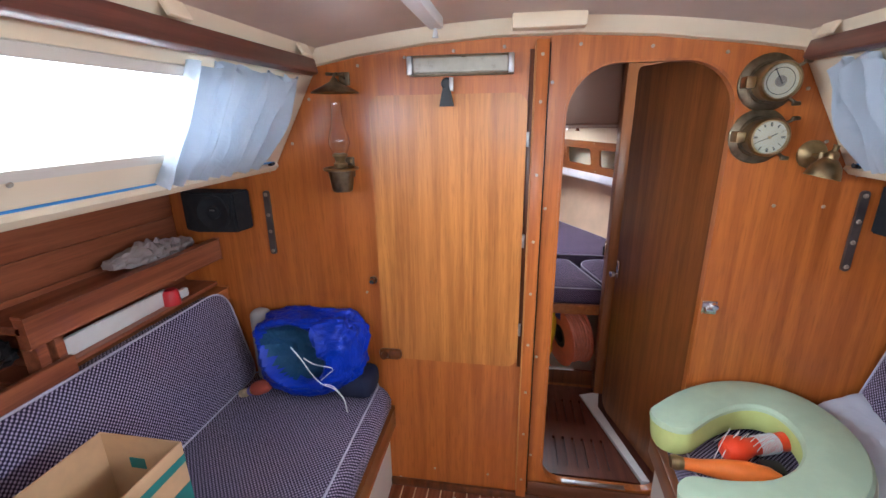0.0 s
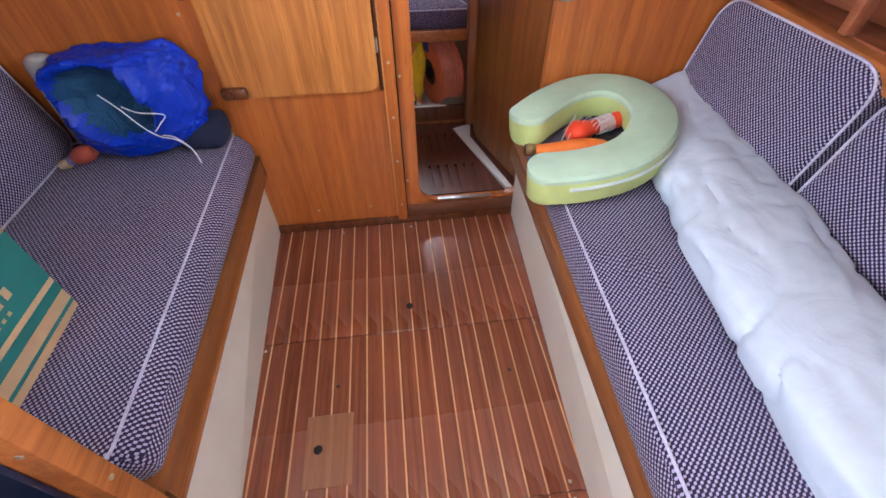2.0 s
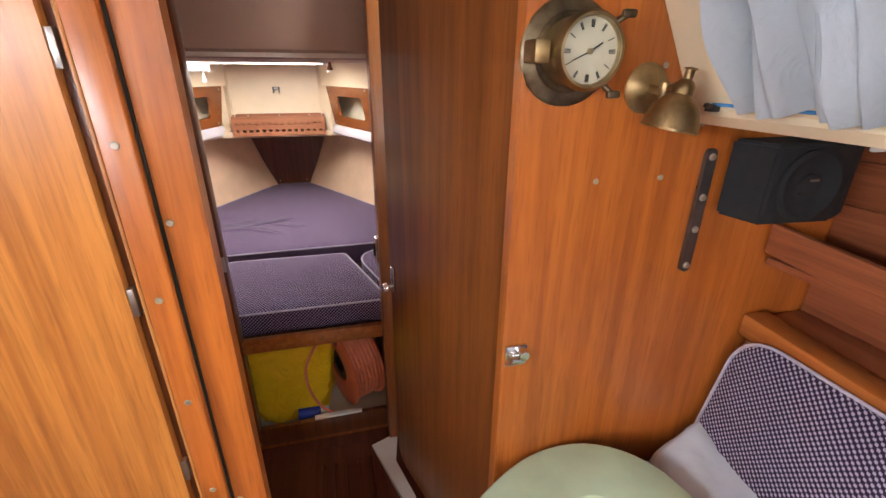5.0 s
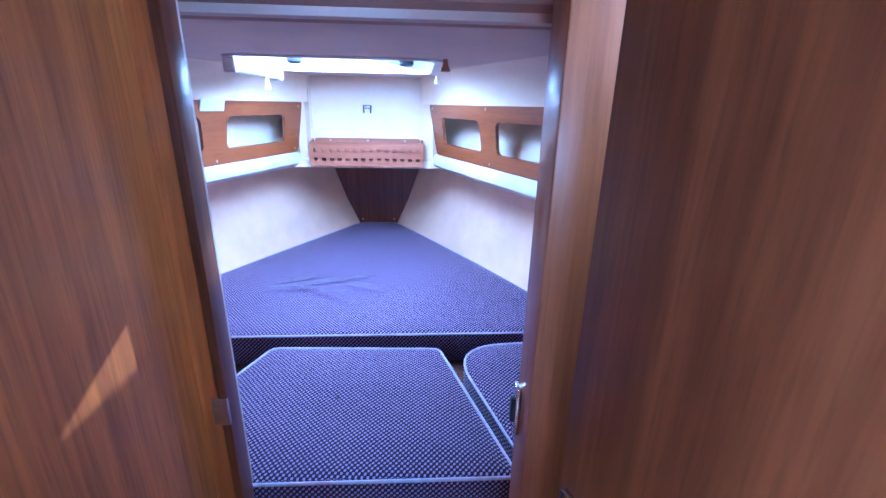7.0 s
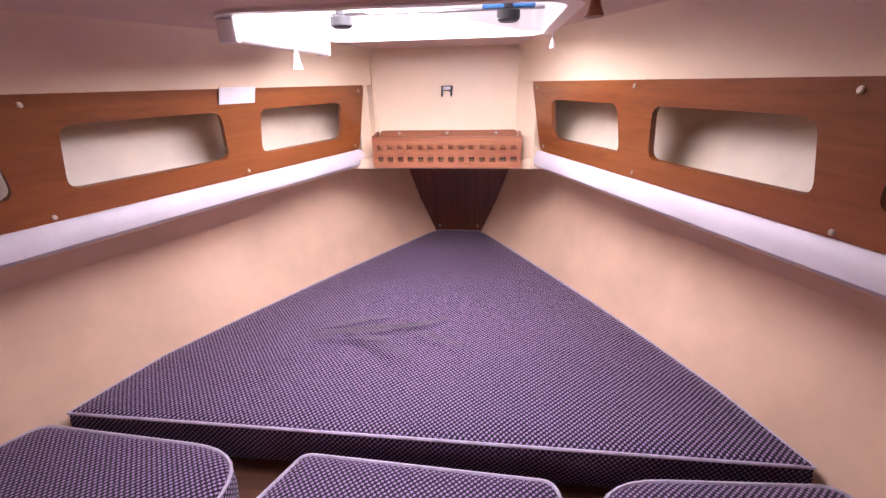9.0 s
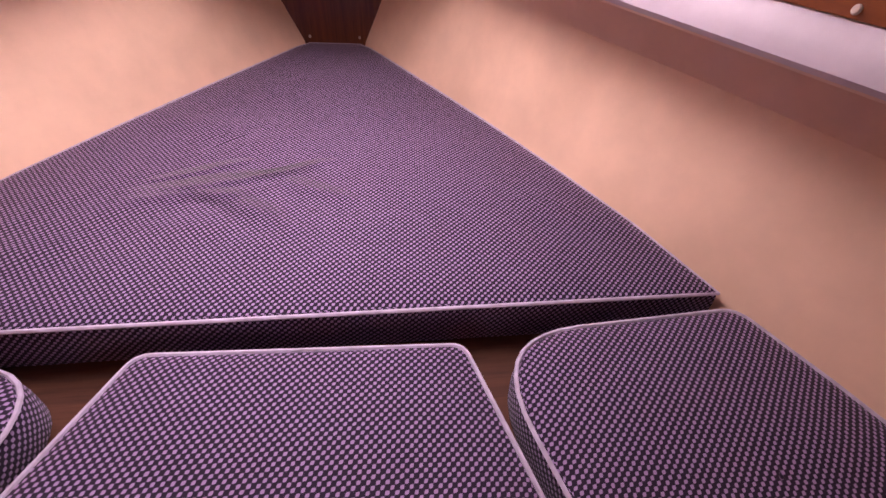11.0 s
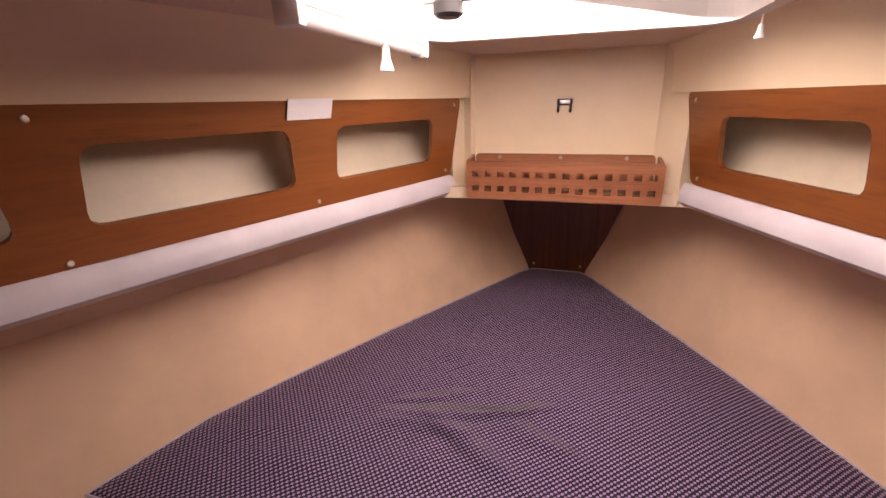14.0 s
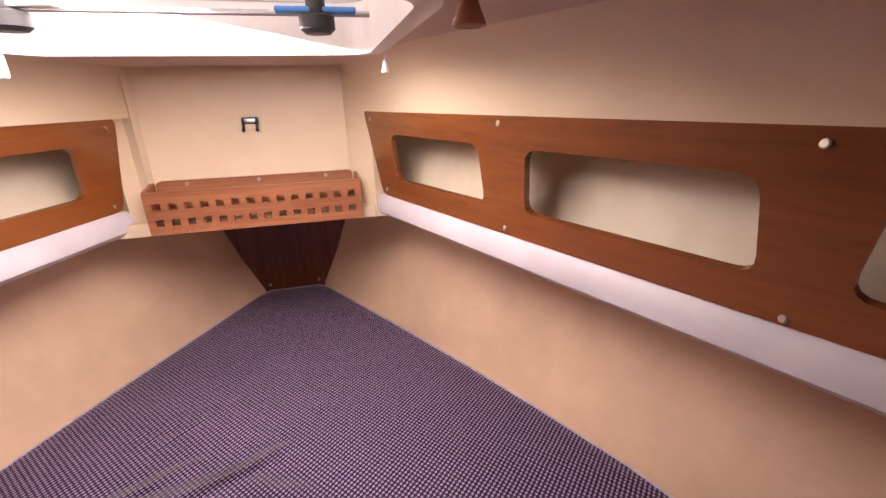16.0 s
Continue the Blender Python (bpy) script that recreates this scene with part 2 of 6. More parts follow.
HEADLINER = plain("mauve beige headliner", (0.66, 0.52, 0.42), 0.75, var=0.08, scale=5, relief=0.3, fine=300)
BRASS = plain("old brass", (0.42, 0.31, 0.16), 0.38, 1.0, 0.3, 30)
DULLBRASS = plain("tarnished brass", (0.22, 0.18, 0.12), 0.4, 1.0, 0.35, 40)
CHROME = plain("chrome", (0.75, 0.75, 0.75), 0.16, 1.0, 0.1, 30)
STEEL = plain("brushed steel", (0.5, 0.5, 0.5), 0.35, 1.0, 0.15, 40)
BLACK = plain("black plastic", (0.012, 0.012, 0.013), 0.45, var=0.3, scale=30)
RUBBER = plain("dark rubber", (0.008, 0.009, 0.012), 0.9, var=0.3, scale=40)
DIALWHITE = plain("cream dial", (0.46, 0.43, 0.32), 0.4, var=0.04, scale=20)
LIME = plain("pale lime cover", (0.47, 0.61, 0.44), 0.55, var=0.1, scale=9, relief=0.3, fine=60)
LIMESIDE = plain("bright lime side", (0.54, 0.62, 0.22), 0.55, var=0.12, scale=9, relief=0.3, fine=60)
ORANGE = plain("orange plastic", (0.85, 0.2, 0.03), 0.35, var=0.1, scale=20)
REDORANGE = plain("red orange plastic", (0.8, 0.06, 0.015), 0.35, var=0.1, scale=20)
REEL = plain("coral plastic", (0.72, 0.17, 0.085), 0.4, var=0.12, scale=20)
SCREW = plain("dull nickel", (0.46, 0.40, 0.33), 0.4, 0.6, 0.2, 60)
RAILWOOD = wood("dark maroon rail wood", (0.085, 0.022, 0.014), (0.15, 0.042, 0.026), "y", 45, 0.36)
CABLE = plain("orange cable", (0.80, 0.25, 0.14), 0.5, var=0.12, scale=40)
YELLOW = cloth("yellow bag cloth", (0.95, 0.66, 0.012), 0.1, 30, 0.06, 0.6, 9.0)
BLUE = cloth("blue nylon", (0.002, 0.035, 0.50), 0.04, 30, 0.04, 0.42, 11.0)
TEAL = cloth("teal lining", (0.014, 0.075, 0.17), 0.0, 30, 0.03)
DUVETWHITE = cloth("white cotton", (0.62, 0.68, 0.78), 0.05, 30, 0.010, 0.85, 6.0)
CURTAIN = cloth("sheer white curtain", (0.56, 0.61, 0.67), 0.3, 14, 0.012)
CARD = plain("corrugated card", (0.5, 0.31, 0.16), 0.8, var=0.1, scale=20)
GREENPRINT = plain("green print", (0.02, 0.17, 0.15), 0.6, var=0.1, scale=30)
CORD = plain("white cord", (0.7, 0.7, 0.7), 0.8)
PLASTICBAG = cloth("crumpled plastic film", (0.52, 0.44, 0.41), 0.4, 30, 0.02, 0.25)
REDCUP = plain("red plastic", (0.6, 0.02, 0.03), 0.3)
TUBE = plain("milky diffuser", (0.75, 0.75, 0.72), 0.3, var=0.05)
GLASS = glass("clear glass")
GLARE, gnt, gbs = graph("bright hazy distance")
gbs.inputs["Base Color"].default_value = (0.8, 0.8, 0.8, 1)
gbs.inputs["Emission Color"].default_value = (1.0, 0.99, 0.96, 1)
gbs.inputs["Emission Strength"].default_value = 1.3
BLUELINE = plain("blue cord", (0.05, 0.25, 0.6), 0.6)
PAPER = plain("white label card", (0.8, 0.8, 0.8), 0.6, var=0.04)
PANE = glass("clear pane", (1, 1, 1), 0.0)


# ---- building helpers ----
ORG = {}


def thing(name, base, label="", category="", group="", kind=""):
    ob = new(name)
    ob.empty_display_size = 0.05
    ob.location = base
    ORG[ob] = Vector(base)
    return tagged(ob, label, category, group, kind)


def part(name, bm, material, parent=None, label="", smooth=True):
    bmesh.ops.recalc_face_normals(bm, faces=bm.faces)
    lo = Vector([min(v.co[i] for v in bm.verts) for i in range(3)])
    hi = Vector([max(v.co[i] for v in bm.verts) for i in range(3)])
    c = (lo + hi) / 2
    if parent is None:
        c.z = lo.z
    bmesh.ops.translate(bm, vec=-c, verts=bm.verts)
    me = bpy.data.meshes.new(name)
    bm.faces.ensure_lookup_table()
    level = [i for i, f in enumerate(bm.faces) if all(e.calc_face_angle(0) > 0.26 for e in f.edges)] if smooth else []
    bm.to_mesh(me)
    bm.free()
    me.materials.append(material)
    if smooth:
        me.shade_smooth()
        for i in level:
            me.polygons[i].use_smooth = False
        me.set_sharp_from_angle(angle=radians(38))
    ob = new(name, me)
    if parent is not None:
        ob.parent = parent
        ob.location = c - ORG[parent]
    else:
        ob.location = c
    ORG[ob] = c
    return tagged(ob, label)


def single(name, bm, material, label, category, group="", kind="", smooth=True):
    return tagged(part(name, bm, material, None, "", smooth), label, category, group, kind)


def share(name, src, world_pos, parent, rot=None):
    """Another piece on the same mesh."""
    ob = new(name, src.data)
    ob.parent = parent
    ob.matrix_basis = Matrix.Translation(Vector(world_pos) - ORG[parent]) @ (rot or Matrix())
    ORG[ob] = Vector(world_pos)
    return ob


def box(lo, hi, bevel=0.0, m=None, seg=2, bm=None):
    own = bmesh.new()
    g = bmesh.ops.create_cube(own, size=1)
    lo, hi = Vector(lo), Vector(hi)
    for v in own.verts:
        v.co = Vector([(lo[i] + hi[i]) / 2 + v.co[i] * (hi[i] - lo[i]) for i in range(3)])
    if bevel:
        bmesh.ops.bevel(own, geom=own.edges[:], offset=bevel, segments=seg, profile=0.5, affect="EDGES")
    if m is not None:
        bmesh.ops.transform(own, matrix=m, verts=own.verts)
    return merged(bm, own)


def merged(bm, own):
    if bm is None:
        return own
    me = bpy.data.meshes.new("tmp")
    own.to_mesh(me)
    own.free()
    bm.from_mesh(me)
    bpy.data.meshes.remove(me)
    return bm


def rounded(x0, x1, y0, y1, r, n=6):
    """A rounded rectangle; r is one radius or four, from lower left, against the clock."""
    r = [r] * 4 if not isinstance(r, (tuple, list)) else r
    out = []
    for (cx, cy, sx, sy, a), q in zip(((x0, y0, 1, 1, 180), (x1, y0, -1, 1, 270), (x1, y1, -1, -1, 0), (x0, y1, 1, -1, 90)), r):
        for i in range(n + 1):
            b = radians(a + 90 * i / n)
            out.append((cx + sx * q + q * math.cos(b), cy + sy * q + q * math.sin(b)))
    return out


def soften(pts, r, n=5):
    """A polygon with each corner rounded by about r (one or a list)."""
    out, k = [], len(pts)
    for i, p in enumerate(pts):
        q = r[i] if isinstance(r, (list, tuple)) else r
        p, a, b = Vector(p), Vector(pts[i - 1]), Vector(pts[(i + 1) % k])
        if q <= 0:
            out.append(tuple(p))
            continue
        s, e = p + (a - p).normalized() * q, p + (b - p).normalized() * q
        for j in range(n + 1):
            u = j / n
            out.append(tuple(s * (1 - u) ** 2 + p * 2 * u * (1 - u) + e * u * u))
    return out


def plate(outer, holes, place, depth, bevel=0.0):
    """A flat board with holes: 2D outlines, place(u, v) gives the near face, depth is the vector to the far face."""
    bm = bmesh.new()
    for loop in [outer, *holes]:
        vs = [bm.verts.new(place(u, v)) for u, v in loop]
        for i in range(len(vs)):
            bm.edges.new((vs[i - 1], vs[i]))
    bmesh.ops.triangle_fill(bm, edges=bm.edges[:], use_beauty=True)
    faces = bm.faces[:]
    ex = bmesh.ops.extrude_face_region(bm, geom=faces)
    bmesh.ops.translate(bm, vec=depth, verts=[v for v in ex["geom"] if isinstance(v, bmesh.types.BMVert)])
    return bm


def loft(rings, closed=True, caps=True):
    bm = bmesh.new()
    vs = [[bm.verts.new(p) for p in r] for r in rings]
    n = len(vs[0])
    for a, b in zip(vs, vs[1:]):
        for i in range(n if closed else n - 1):
            j = (i + 1) % n
            bm.faces.new((a[i], a[j], b[j], b[i]))
    if caps and closed:
        bm.faces.new(vs[0][::-1])
        bm.faces.new(vs[-1])
    return bm


def tube(pts, r, sides=8, closed=False, bm=None):
    pts = [Vector(p) for p in pts]
    k = len(pts)
    rings, up = [], Vector((0.13, 0.21, 0.97))
    for i, p in enumerate(pts):
        d = (pts[(i + 1) % k] - pts[i - 1]) if closed else pts[min(i + 1, k - 1)] - pts[max(i - 1, 0)]
        d.normalize()
        s = d.cross(up)
        if s.length < 1e-4:
            s = d.cross(Vector((1, 0, 0)))
        s.normalize()
        t = s.cross(d)
        q = r[i] if isinstance(r, (list, tuple)) else r
        rings.append([p + q * (math.cos(2 * math.pi * j / sides) * s + math.sin(2 * math.pi * j / sides) * t) for j in range(sides)])
    if closed:
        rings.append(rings[0])
    own = loft(rings, True, not closed)
    if closed:
        bmesh.ops.remove_doubles(own, verts=own.verts, dist=1e-6)
    return merged(bm, own)


def lathe(profile, m=None, n=24, bm=None):
    """A turned shape about z from (radius, height) pairs."""
    own = bmesh.new()
    rings = []
    for r, z in profile:
        if r < 1e-5:
            rings.append([own.verts.new((0, 0, z))])
        else:
            rings.append([own.verts.new((r * math.cos(2 * math.pi * i / n), r * math.sin(2 * math.pi * i / n), z)) for i in range(n)])
    for a, b in zip(rings, rings[1:]):
        for i in range(n):
            j = (i + 1) % n
            if len(a) == 1 and len(b) == 1:
                continue
            if len(a) == 1:
                own.faces.new((a[0], b[j], b[i]))
            elif len(b) == 1:
                own.faces.new((a[i], a[j], b[0]))
            else:
                own.faces.new((a[i], a[j], b[j], b[i]))
    if m is not None:
        bmesh.ops.transform(own, matrix=m, verts=own.verts)
    return merged(bm, own)


def spline(pts, n=8, closed=False):
    pts = [Vector(p) for p in pts]
    k, out = len(pts), []
    for i in range(k if closed else k - 1):
        p0 = pts[i - 1] if closed or i else pts[0]
        p1, p2 = pts[i], pts[(i + 1) % k]
        p3 = pts[(i + 2) % k] if closed or i + 2 < k else pts[-1]
        for j in range(n):
            u = j / n
            out.append(0.5 * ((2 * p1) + (p2 - p0) * u + (2 * p0 - 5 * p1 + 4 * p2 - p3) * u * u + (3 * p1 - p0 - 3 * p2 + p3) * u ** 3))
    if not closed:
        out.append(pts[-1])
    return out


def cushion_mesh(pts, thick, m, swell=0.012, crease=0.0, seed=0.0, nose=None):
    c = Vector((sum(p[0] for p in pts) / len(pts), sum(p[1] for p in pts) / len(pts)))
    # finer outline
    line = []
    for i, p in enumerate(pts):
        a, b = Vector(p), Vector(pts[(i + 1) % len(pts)])
        k = max(1, int((b - a).length / 0.05))
        line += [a.lerp(b, j / k) for j in range(k)]

    way = Vector(nose[:2]) if nose else None
    reach = max(p.dot(way) for p in line) if nose else 0.0

    def ring(inset, frac, z):
        out = []
        for p in line:
            d = (c - p)
            q = p + d.normalized() * inset + d * frac
            if nose and frac == 0:
                round_ = max(0.0, 1 - ((z / thick - 0.42) / 0.56) ** 2) ** 0.7
                q = q + way * nose[2] * round_ * max(0.0, 1 - (reach - p.dot(way)) / 0.032)
            h = z
            if frac > 0 or inset > 0.02:
                h += swell * (1 - (1 - frac) ** 3)
                w = Vector((q.x * 6, q.y * 6, seed))
                h += 0.004 * noise.noise(w) + crease * max(0, noise.noise(Vector((q.x * 4 + q.y * 11, q.y * 3 - q.x, seed + 3))) - 0.12)
            out.append(m @ Vector((q.x, q.y, h)))
        return out
    rings = [ring(0.01, 0, 0), ring(0, 0, 0.012), ring(-0.002, 0, thick * 0.28), ring(-0.003, 0, thick * 0.5), ring(-0.002, 0, thick * 0.7), ring(0, 0, thick - 0.014), ring(0.005, 0, thick - 0.004), ring(0.016, 0, thick)]
    rings += [ring(0.016, f, thick) for f in (0.06, 0.13, 0.2, 0.28, 0.36, 0.45, 0.54, 0.63, 0.72, 0.81, 0.9, 0.96)]
    bm = loft(rings)
    back = m.inverted()
    turn = back.to_3x3()
    uv = bm.loops.layers.uv.new("UVMap")
    bmesh.ops.recalc_face_normals(bm, faces=bm.faces)
    for f in bm.faces:
        n = turn @ f.normal
        for lo in f.loops:
            p = back @ lo.vert.co
            lo[uv].uv = (p.x, p.y) if abs(n.z) > 0.6 else (p.y, p.z) if abs(n.x) > abs(n.y) else (p.x, p.z)
    return bm, [m @ Vector((p.x, p.y, thick + (0.0005 if nose else -0.006))) for p in line], [m @ Vector((p.x, p.y, 0.008)) for p in line]


def cushion(name, pts, thick, m, label, group="", swell=0.012, crease=0.0, pipe=0.0034, seed=0.0, material=None, nose=None, two_pipes=False):
    body, top, low = cushion_mesh(pts, thick, m, swell, crease, seed, nose)
    base = m @ Vector((sum(p[0] for p in pts) / len(pts), sum(p[1] for p in pts) / len(pts), 0))
    ob = thing(name, base, label, "cushion", group)
    part("cover", body, material or FABRIC, ob)
    part("piping", tube(top, pipe, 6, True), PIPING, ob, "pale piping")
    if two_pipes:
        part("piping", tube(low, pipe, 6, True), PIPING, ob, "pale piping")
    return ob


def screw_mesh():
    return lathe([(0, -0.001), (0.0048, -0.001), (0.0048, 0.0008), (0.0036, 0.0018), (0, 0.0016)], None, 10)


FACE_AFT = Matrix.Rotation(radians(90), 4, "X")


def screws(parent, spots, rot):
    first = None
    for p in spots:
        if first is None:
            bm = screw_mesh()
            first = part("screw", bm, SCREW, parent)
            first.matrix_basis = Matrix.Translation(Vector(p) - ORG[parent]) @ rot
        else:
            share("screw", first, p, parent, rot)


# ---- setting: saloon ----
def crown(x, base=1.56):
    return base - 0.145 * x * x


BULK_Y = 1.40
outer = [(-1.32, -0.08), (1.32, -0.08), (1.32, 1.16), (0.84, 1.232), (0.675, 1.525)]
outer += [(x, crown(x, 1.596)) for x in (0.5, 0.35, 0.2, 0.05, -0.1, -0.25, -0.4, -0.52)]
outer += [(-0.650, 1.525), (-0.822, 1.232), (-1.32, 1.16)]
doorway = rounded(0.092, 0.522, 0.095, 1.497, [0.07, 0.10, 0.135, 0.135], 8)
bulkhead = single("wall_bulkhead", plate(outer, [doorway], lambda u, v: (u, BULK_Y, v), (0, 0.022, 0)), SAPELE,
                  "varnished orange sapele bulkhead with an arched doorway", "bulkhead", kind="structure", smooth=False)

# moulded cream deckhead edge over the bulkhead
edge = [(-0.80, 1.228), (-0.632, 1.512)] + [(x, crown(x, 1.572)) for x in (-0.5, -0.3, -0.1, 0.1, 0.3, 0.5)] + [(0.658, 1.512), (0.818, 1.228)]
rim = [Vector((x, 0, z)) for x, z in edge]
rings = []
for i, p in enumerate(rim):
    d = (rim[min(i + 1, len(rim) - 1)] - rim[max(i - 1, 0)]).normalized()
    n = Vector((d.z, 0, -d.x)) * -1
    rings.append([(p + n * a + Vector((0, b, 0))) for a, b in ((-0.004, 1.398), (-0.002, 1.372), (0.02, 1.352), (0.055, 1.348), (0.06, 1.398))])
single("trim_deckhead", loft(rings, True, True), CREAM, "cream moulded edge where the deckhead meets the bulkhead", "trim", kind="structure")

# overhead lining
rings = [[Vector((x, y, crown(x, 1.605))) for x in [-0.66 + 1.34 * i / 20 for i in range(21)]] for y in (-1.3, 0.0, 1.4, 2.1)]
top = loft(rings, False)
ex = bmesh.ops.extrude_face_region(top, geom=top.faces[:])
bmesh.ops.translate(top, vec=(0, 0, 0.03), verts=[v for v in ex["geom"] if isinstance(v, bmesh.types.BMVert)])
single("ceiling", top, HEADLINER, "beige vinyl headliner on the cabin roof", "ceiling", kind="structure")

# coachroof sides with a long window each
for s, name in ((-1, "wall_port_coachroof"), (1, "wall_starboard_coachroof")):
    lowx, topx = (0.79, 0.622) if s < 0 else (0.808, 0.646)

    def side(u, v, s=s, lowx=lowx, topx=topx):
        return (s * (lowx + (topx - lowx) * v), u, 1.228 + 0.29 * v)
    win = rounded(-0.55, 1.22, 0.26, 0.75, 0.06)
    ob = single(name, plate([(-1.3, 0), (1.398, 0), (1.398, 1.3), (-1.3, 1.3)], [win], side, (s * 0.028, 0, 0.017)), CREAM,
                "cream coachroof side with a long window", "wall", kind="structure", smooth=False)
    w = thing("window_1" if s < 0 else "window_2", side(0.33, 0.26), "long cabin window in a cream frame, glaring daylight outside", "window", kind="structure")
    fr = rounded(-0.58, 1.25, 0.20, 0.81, 0.08)
    part("window_frame", plate(fr, [win], lambda u, v: Vector(side(u, v)) + Vector((-s * 0.007, 0, -0.004)), (s * 0.006, 0, 0.0035)), OFFWHITE, w, "", False)
    pane = part("pane", plate(win, [], lambda u, v: Vector(side(u, v)) + Vector((s * 0.012, 0, 0.008)), (s * 0.005, 0, 0.003)), PANE, w, "", False)
    pane.visible_shadow = False
    screws(w, [Vector(side(y, 0.19)) + Vector((-s * 0.008, 0, -0.004)) for y in (0.3, 0.62, 0.94, 1.18)], Matrix.Rotation(radians(-s * 122), 4, "Y"))
    # curtain rail of dark red wood
    r = [Vector(side(y, 0.93)) + Vector((-s * 0.03, 0, 0.0)) for y in (-1.2, 1.325)]
    single("curtain_rail", box((-0.014, r[0].y, -0.021), (0.014, r[1].y, 0.021), 0.006, Matrix.Translation((r[0].x, 0, r[0].z + 0.002)) @ Matrix.Rotation(radians(s * 14), 4, "Y")), RAILWOOD,
           "dark red wooden curtain rail above the window", "rail", "curtain rails")
    for y in (0.82, 1.27, 0.2, -0.4):
        p = Vector(side(y, 1.10)) + Vector((-s * 0.004, 0, 0))
        single("rail_bracket", box((-0.004, y - 0.026, -0.026), (0.004, y + 0.026, 0.026), 0.002, Matrix.Translation((p.x, 0, p.z)) @ Matrix.Rotation(radians(s * 30), 4, "Y")), CREAM,
               "small cream block holding the curtain rail", "bracket", "rail brackets")
    single("backdrop_port" if s < 0 else "backdrop_starboard", box((s * 2.6 - 0.01, -3.5, 0.6), (s * 2.6 + 0.01, 3.6, 3.4)), GLARE, "overexposed bright distance outside the window", "backdrop", kind="structure", smooth=False)
    # side deck underside and the moulded ledge beneath the window
    prof = [(0.79, 1.232), (0.784, 1.222), (0.80, 1.207), (0.86, 1.203), (1.33, 1.165), (1.33, 1.23)]
    off = 0.0 if s < 0 else 0.018
    single("trim_port_ledge" if s < 0 else "trim_starboard_ledge", loft([[(s * (x + off), y, z) for x, z in prof] for y in (-1.3, 1.398)]), CREAM,
           "cream moulded ledge under the side window", "trim", kind="structure")
    # lining planks of the hull side
    lining = single("wall_port_hull" if s < 0 else "wall_starboard_hull", box((s * 1.3, -1.3, -0.08), (s * 1.24, 1.398, 1.2)), SHELFWOOD,
                    "red brown planked hull side", "wall", kind="structure", smooth=False)
    first = None
    for k in range(5):
        z, x = 0.80 + k * 0.083, s * 1.215
        if first is None:
            first = part("plank", box((x - 0.012, -1.25, z), (x + 0.012, 1.396, z + 0.0822), 0.0016), SHELFWOOD, lining)
        else:
            share("plank", first, (x, 0.073, z + 0.0411), lining)

# curtains
def curtain(top, foot, s, seed):
    y0, y1 = top
    lowx, topx = (0.79, 0.622) if s < 0 else (0.808, 0.646)
    rings = []
    nu, nv = 160, 16
    for j in range(nv + 1):
        v = j / nv
        row = []
        for i in range(nu + 1):
            u = i / nu
            y = (top[0] + (top[1] - top[0]) * u) * (1 - v) + (foot[0] + (foot[1] - foot[0]) * u) * v
            t = 0.86 - 0.79 * v + (1 - v) ** 3 * (0.045 * noise.noise(Vector((u * 14, seed, 2))) + 0.03 * math.sin(u * 47 + seed))
            fold = math.sin(u * (y1 - y0) * 104 + seed + 1.6 * math.sin(u * 11 + seed) + 0.9 * v * math.sin(u * 5)) + 0.4 * math.sin(u * (y1 - y0) * 260 + v * 2 + seed)
            amp = 0.014 + 0.014 * noise.noise(Vector((u * 7, v * 2.5, seed)))
            d = 0.026 + amp * fold + 0.006 * math.sin(v * 3.1)
            if v < 0.18:
                d += (1 - v / 0.18) * (0.008 * math.sin(u * 70 + 2 * v) + 0.006 * noise.noise(Vector((u * 30, v * 12, seed))))
            row.append(Vector((s * (lowx + (topx - lowx) * t - d), y + 0.006 * fold, 1.228 + 0.29 * t - d * 0.5)))
        rings.append(row)
    bm = loft(rings, False)
    ex = bmesh.ops.extrude_face_region(bm, geom=bm.faces[:])
    bmesh.ops.translate(bm, vec=(s * 0.0012, 0, 0), verts=[v for v in ex["geom"] if isinstance(v, bmesh.types.BMVert)])
    ob = single("curtain", bm, CURTAIN, "gathered sheer bluish white curtain at the cabin window", "curtain", "cabin curtains")
    return ob


curtain((0.862, 1.265), (0.885, 1.225), -1, 1.0)
curtain((0.895, 1.262), (0.918, 1.272), 1, 2.0)
for s in (-1, 1):
    lowx = 0.79 if s < 0 else 0.808
    single("curtain_wire", tube([(s * (lowx - 0.012), -1.2, 1.238), (s * (lowx - 0.012), 1.345, 1.238)], 0.0025, 6), BLUELINE,
           "thin blue curtain cord along the window ledge", "cord", "curtain cords")
    bm = tube([(s * (lowx - 0.03), 1.33, 1.236), (s * (lowx - 0.016), 1.352, 1.236)], 0.004, 8)
    box((s * (lowx - 0.012) - 0.006, 1.336, 1.228), (s * (lowx - 0.012) + 0.006, 1.352, 1.238), 0.001, bm=bm)
    single("cord_hook", bm, BLACK, "small black hook holding the curtain cord", "hook", "cord hooks")

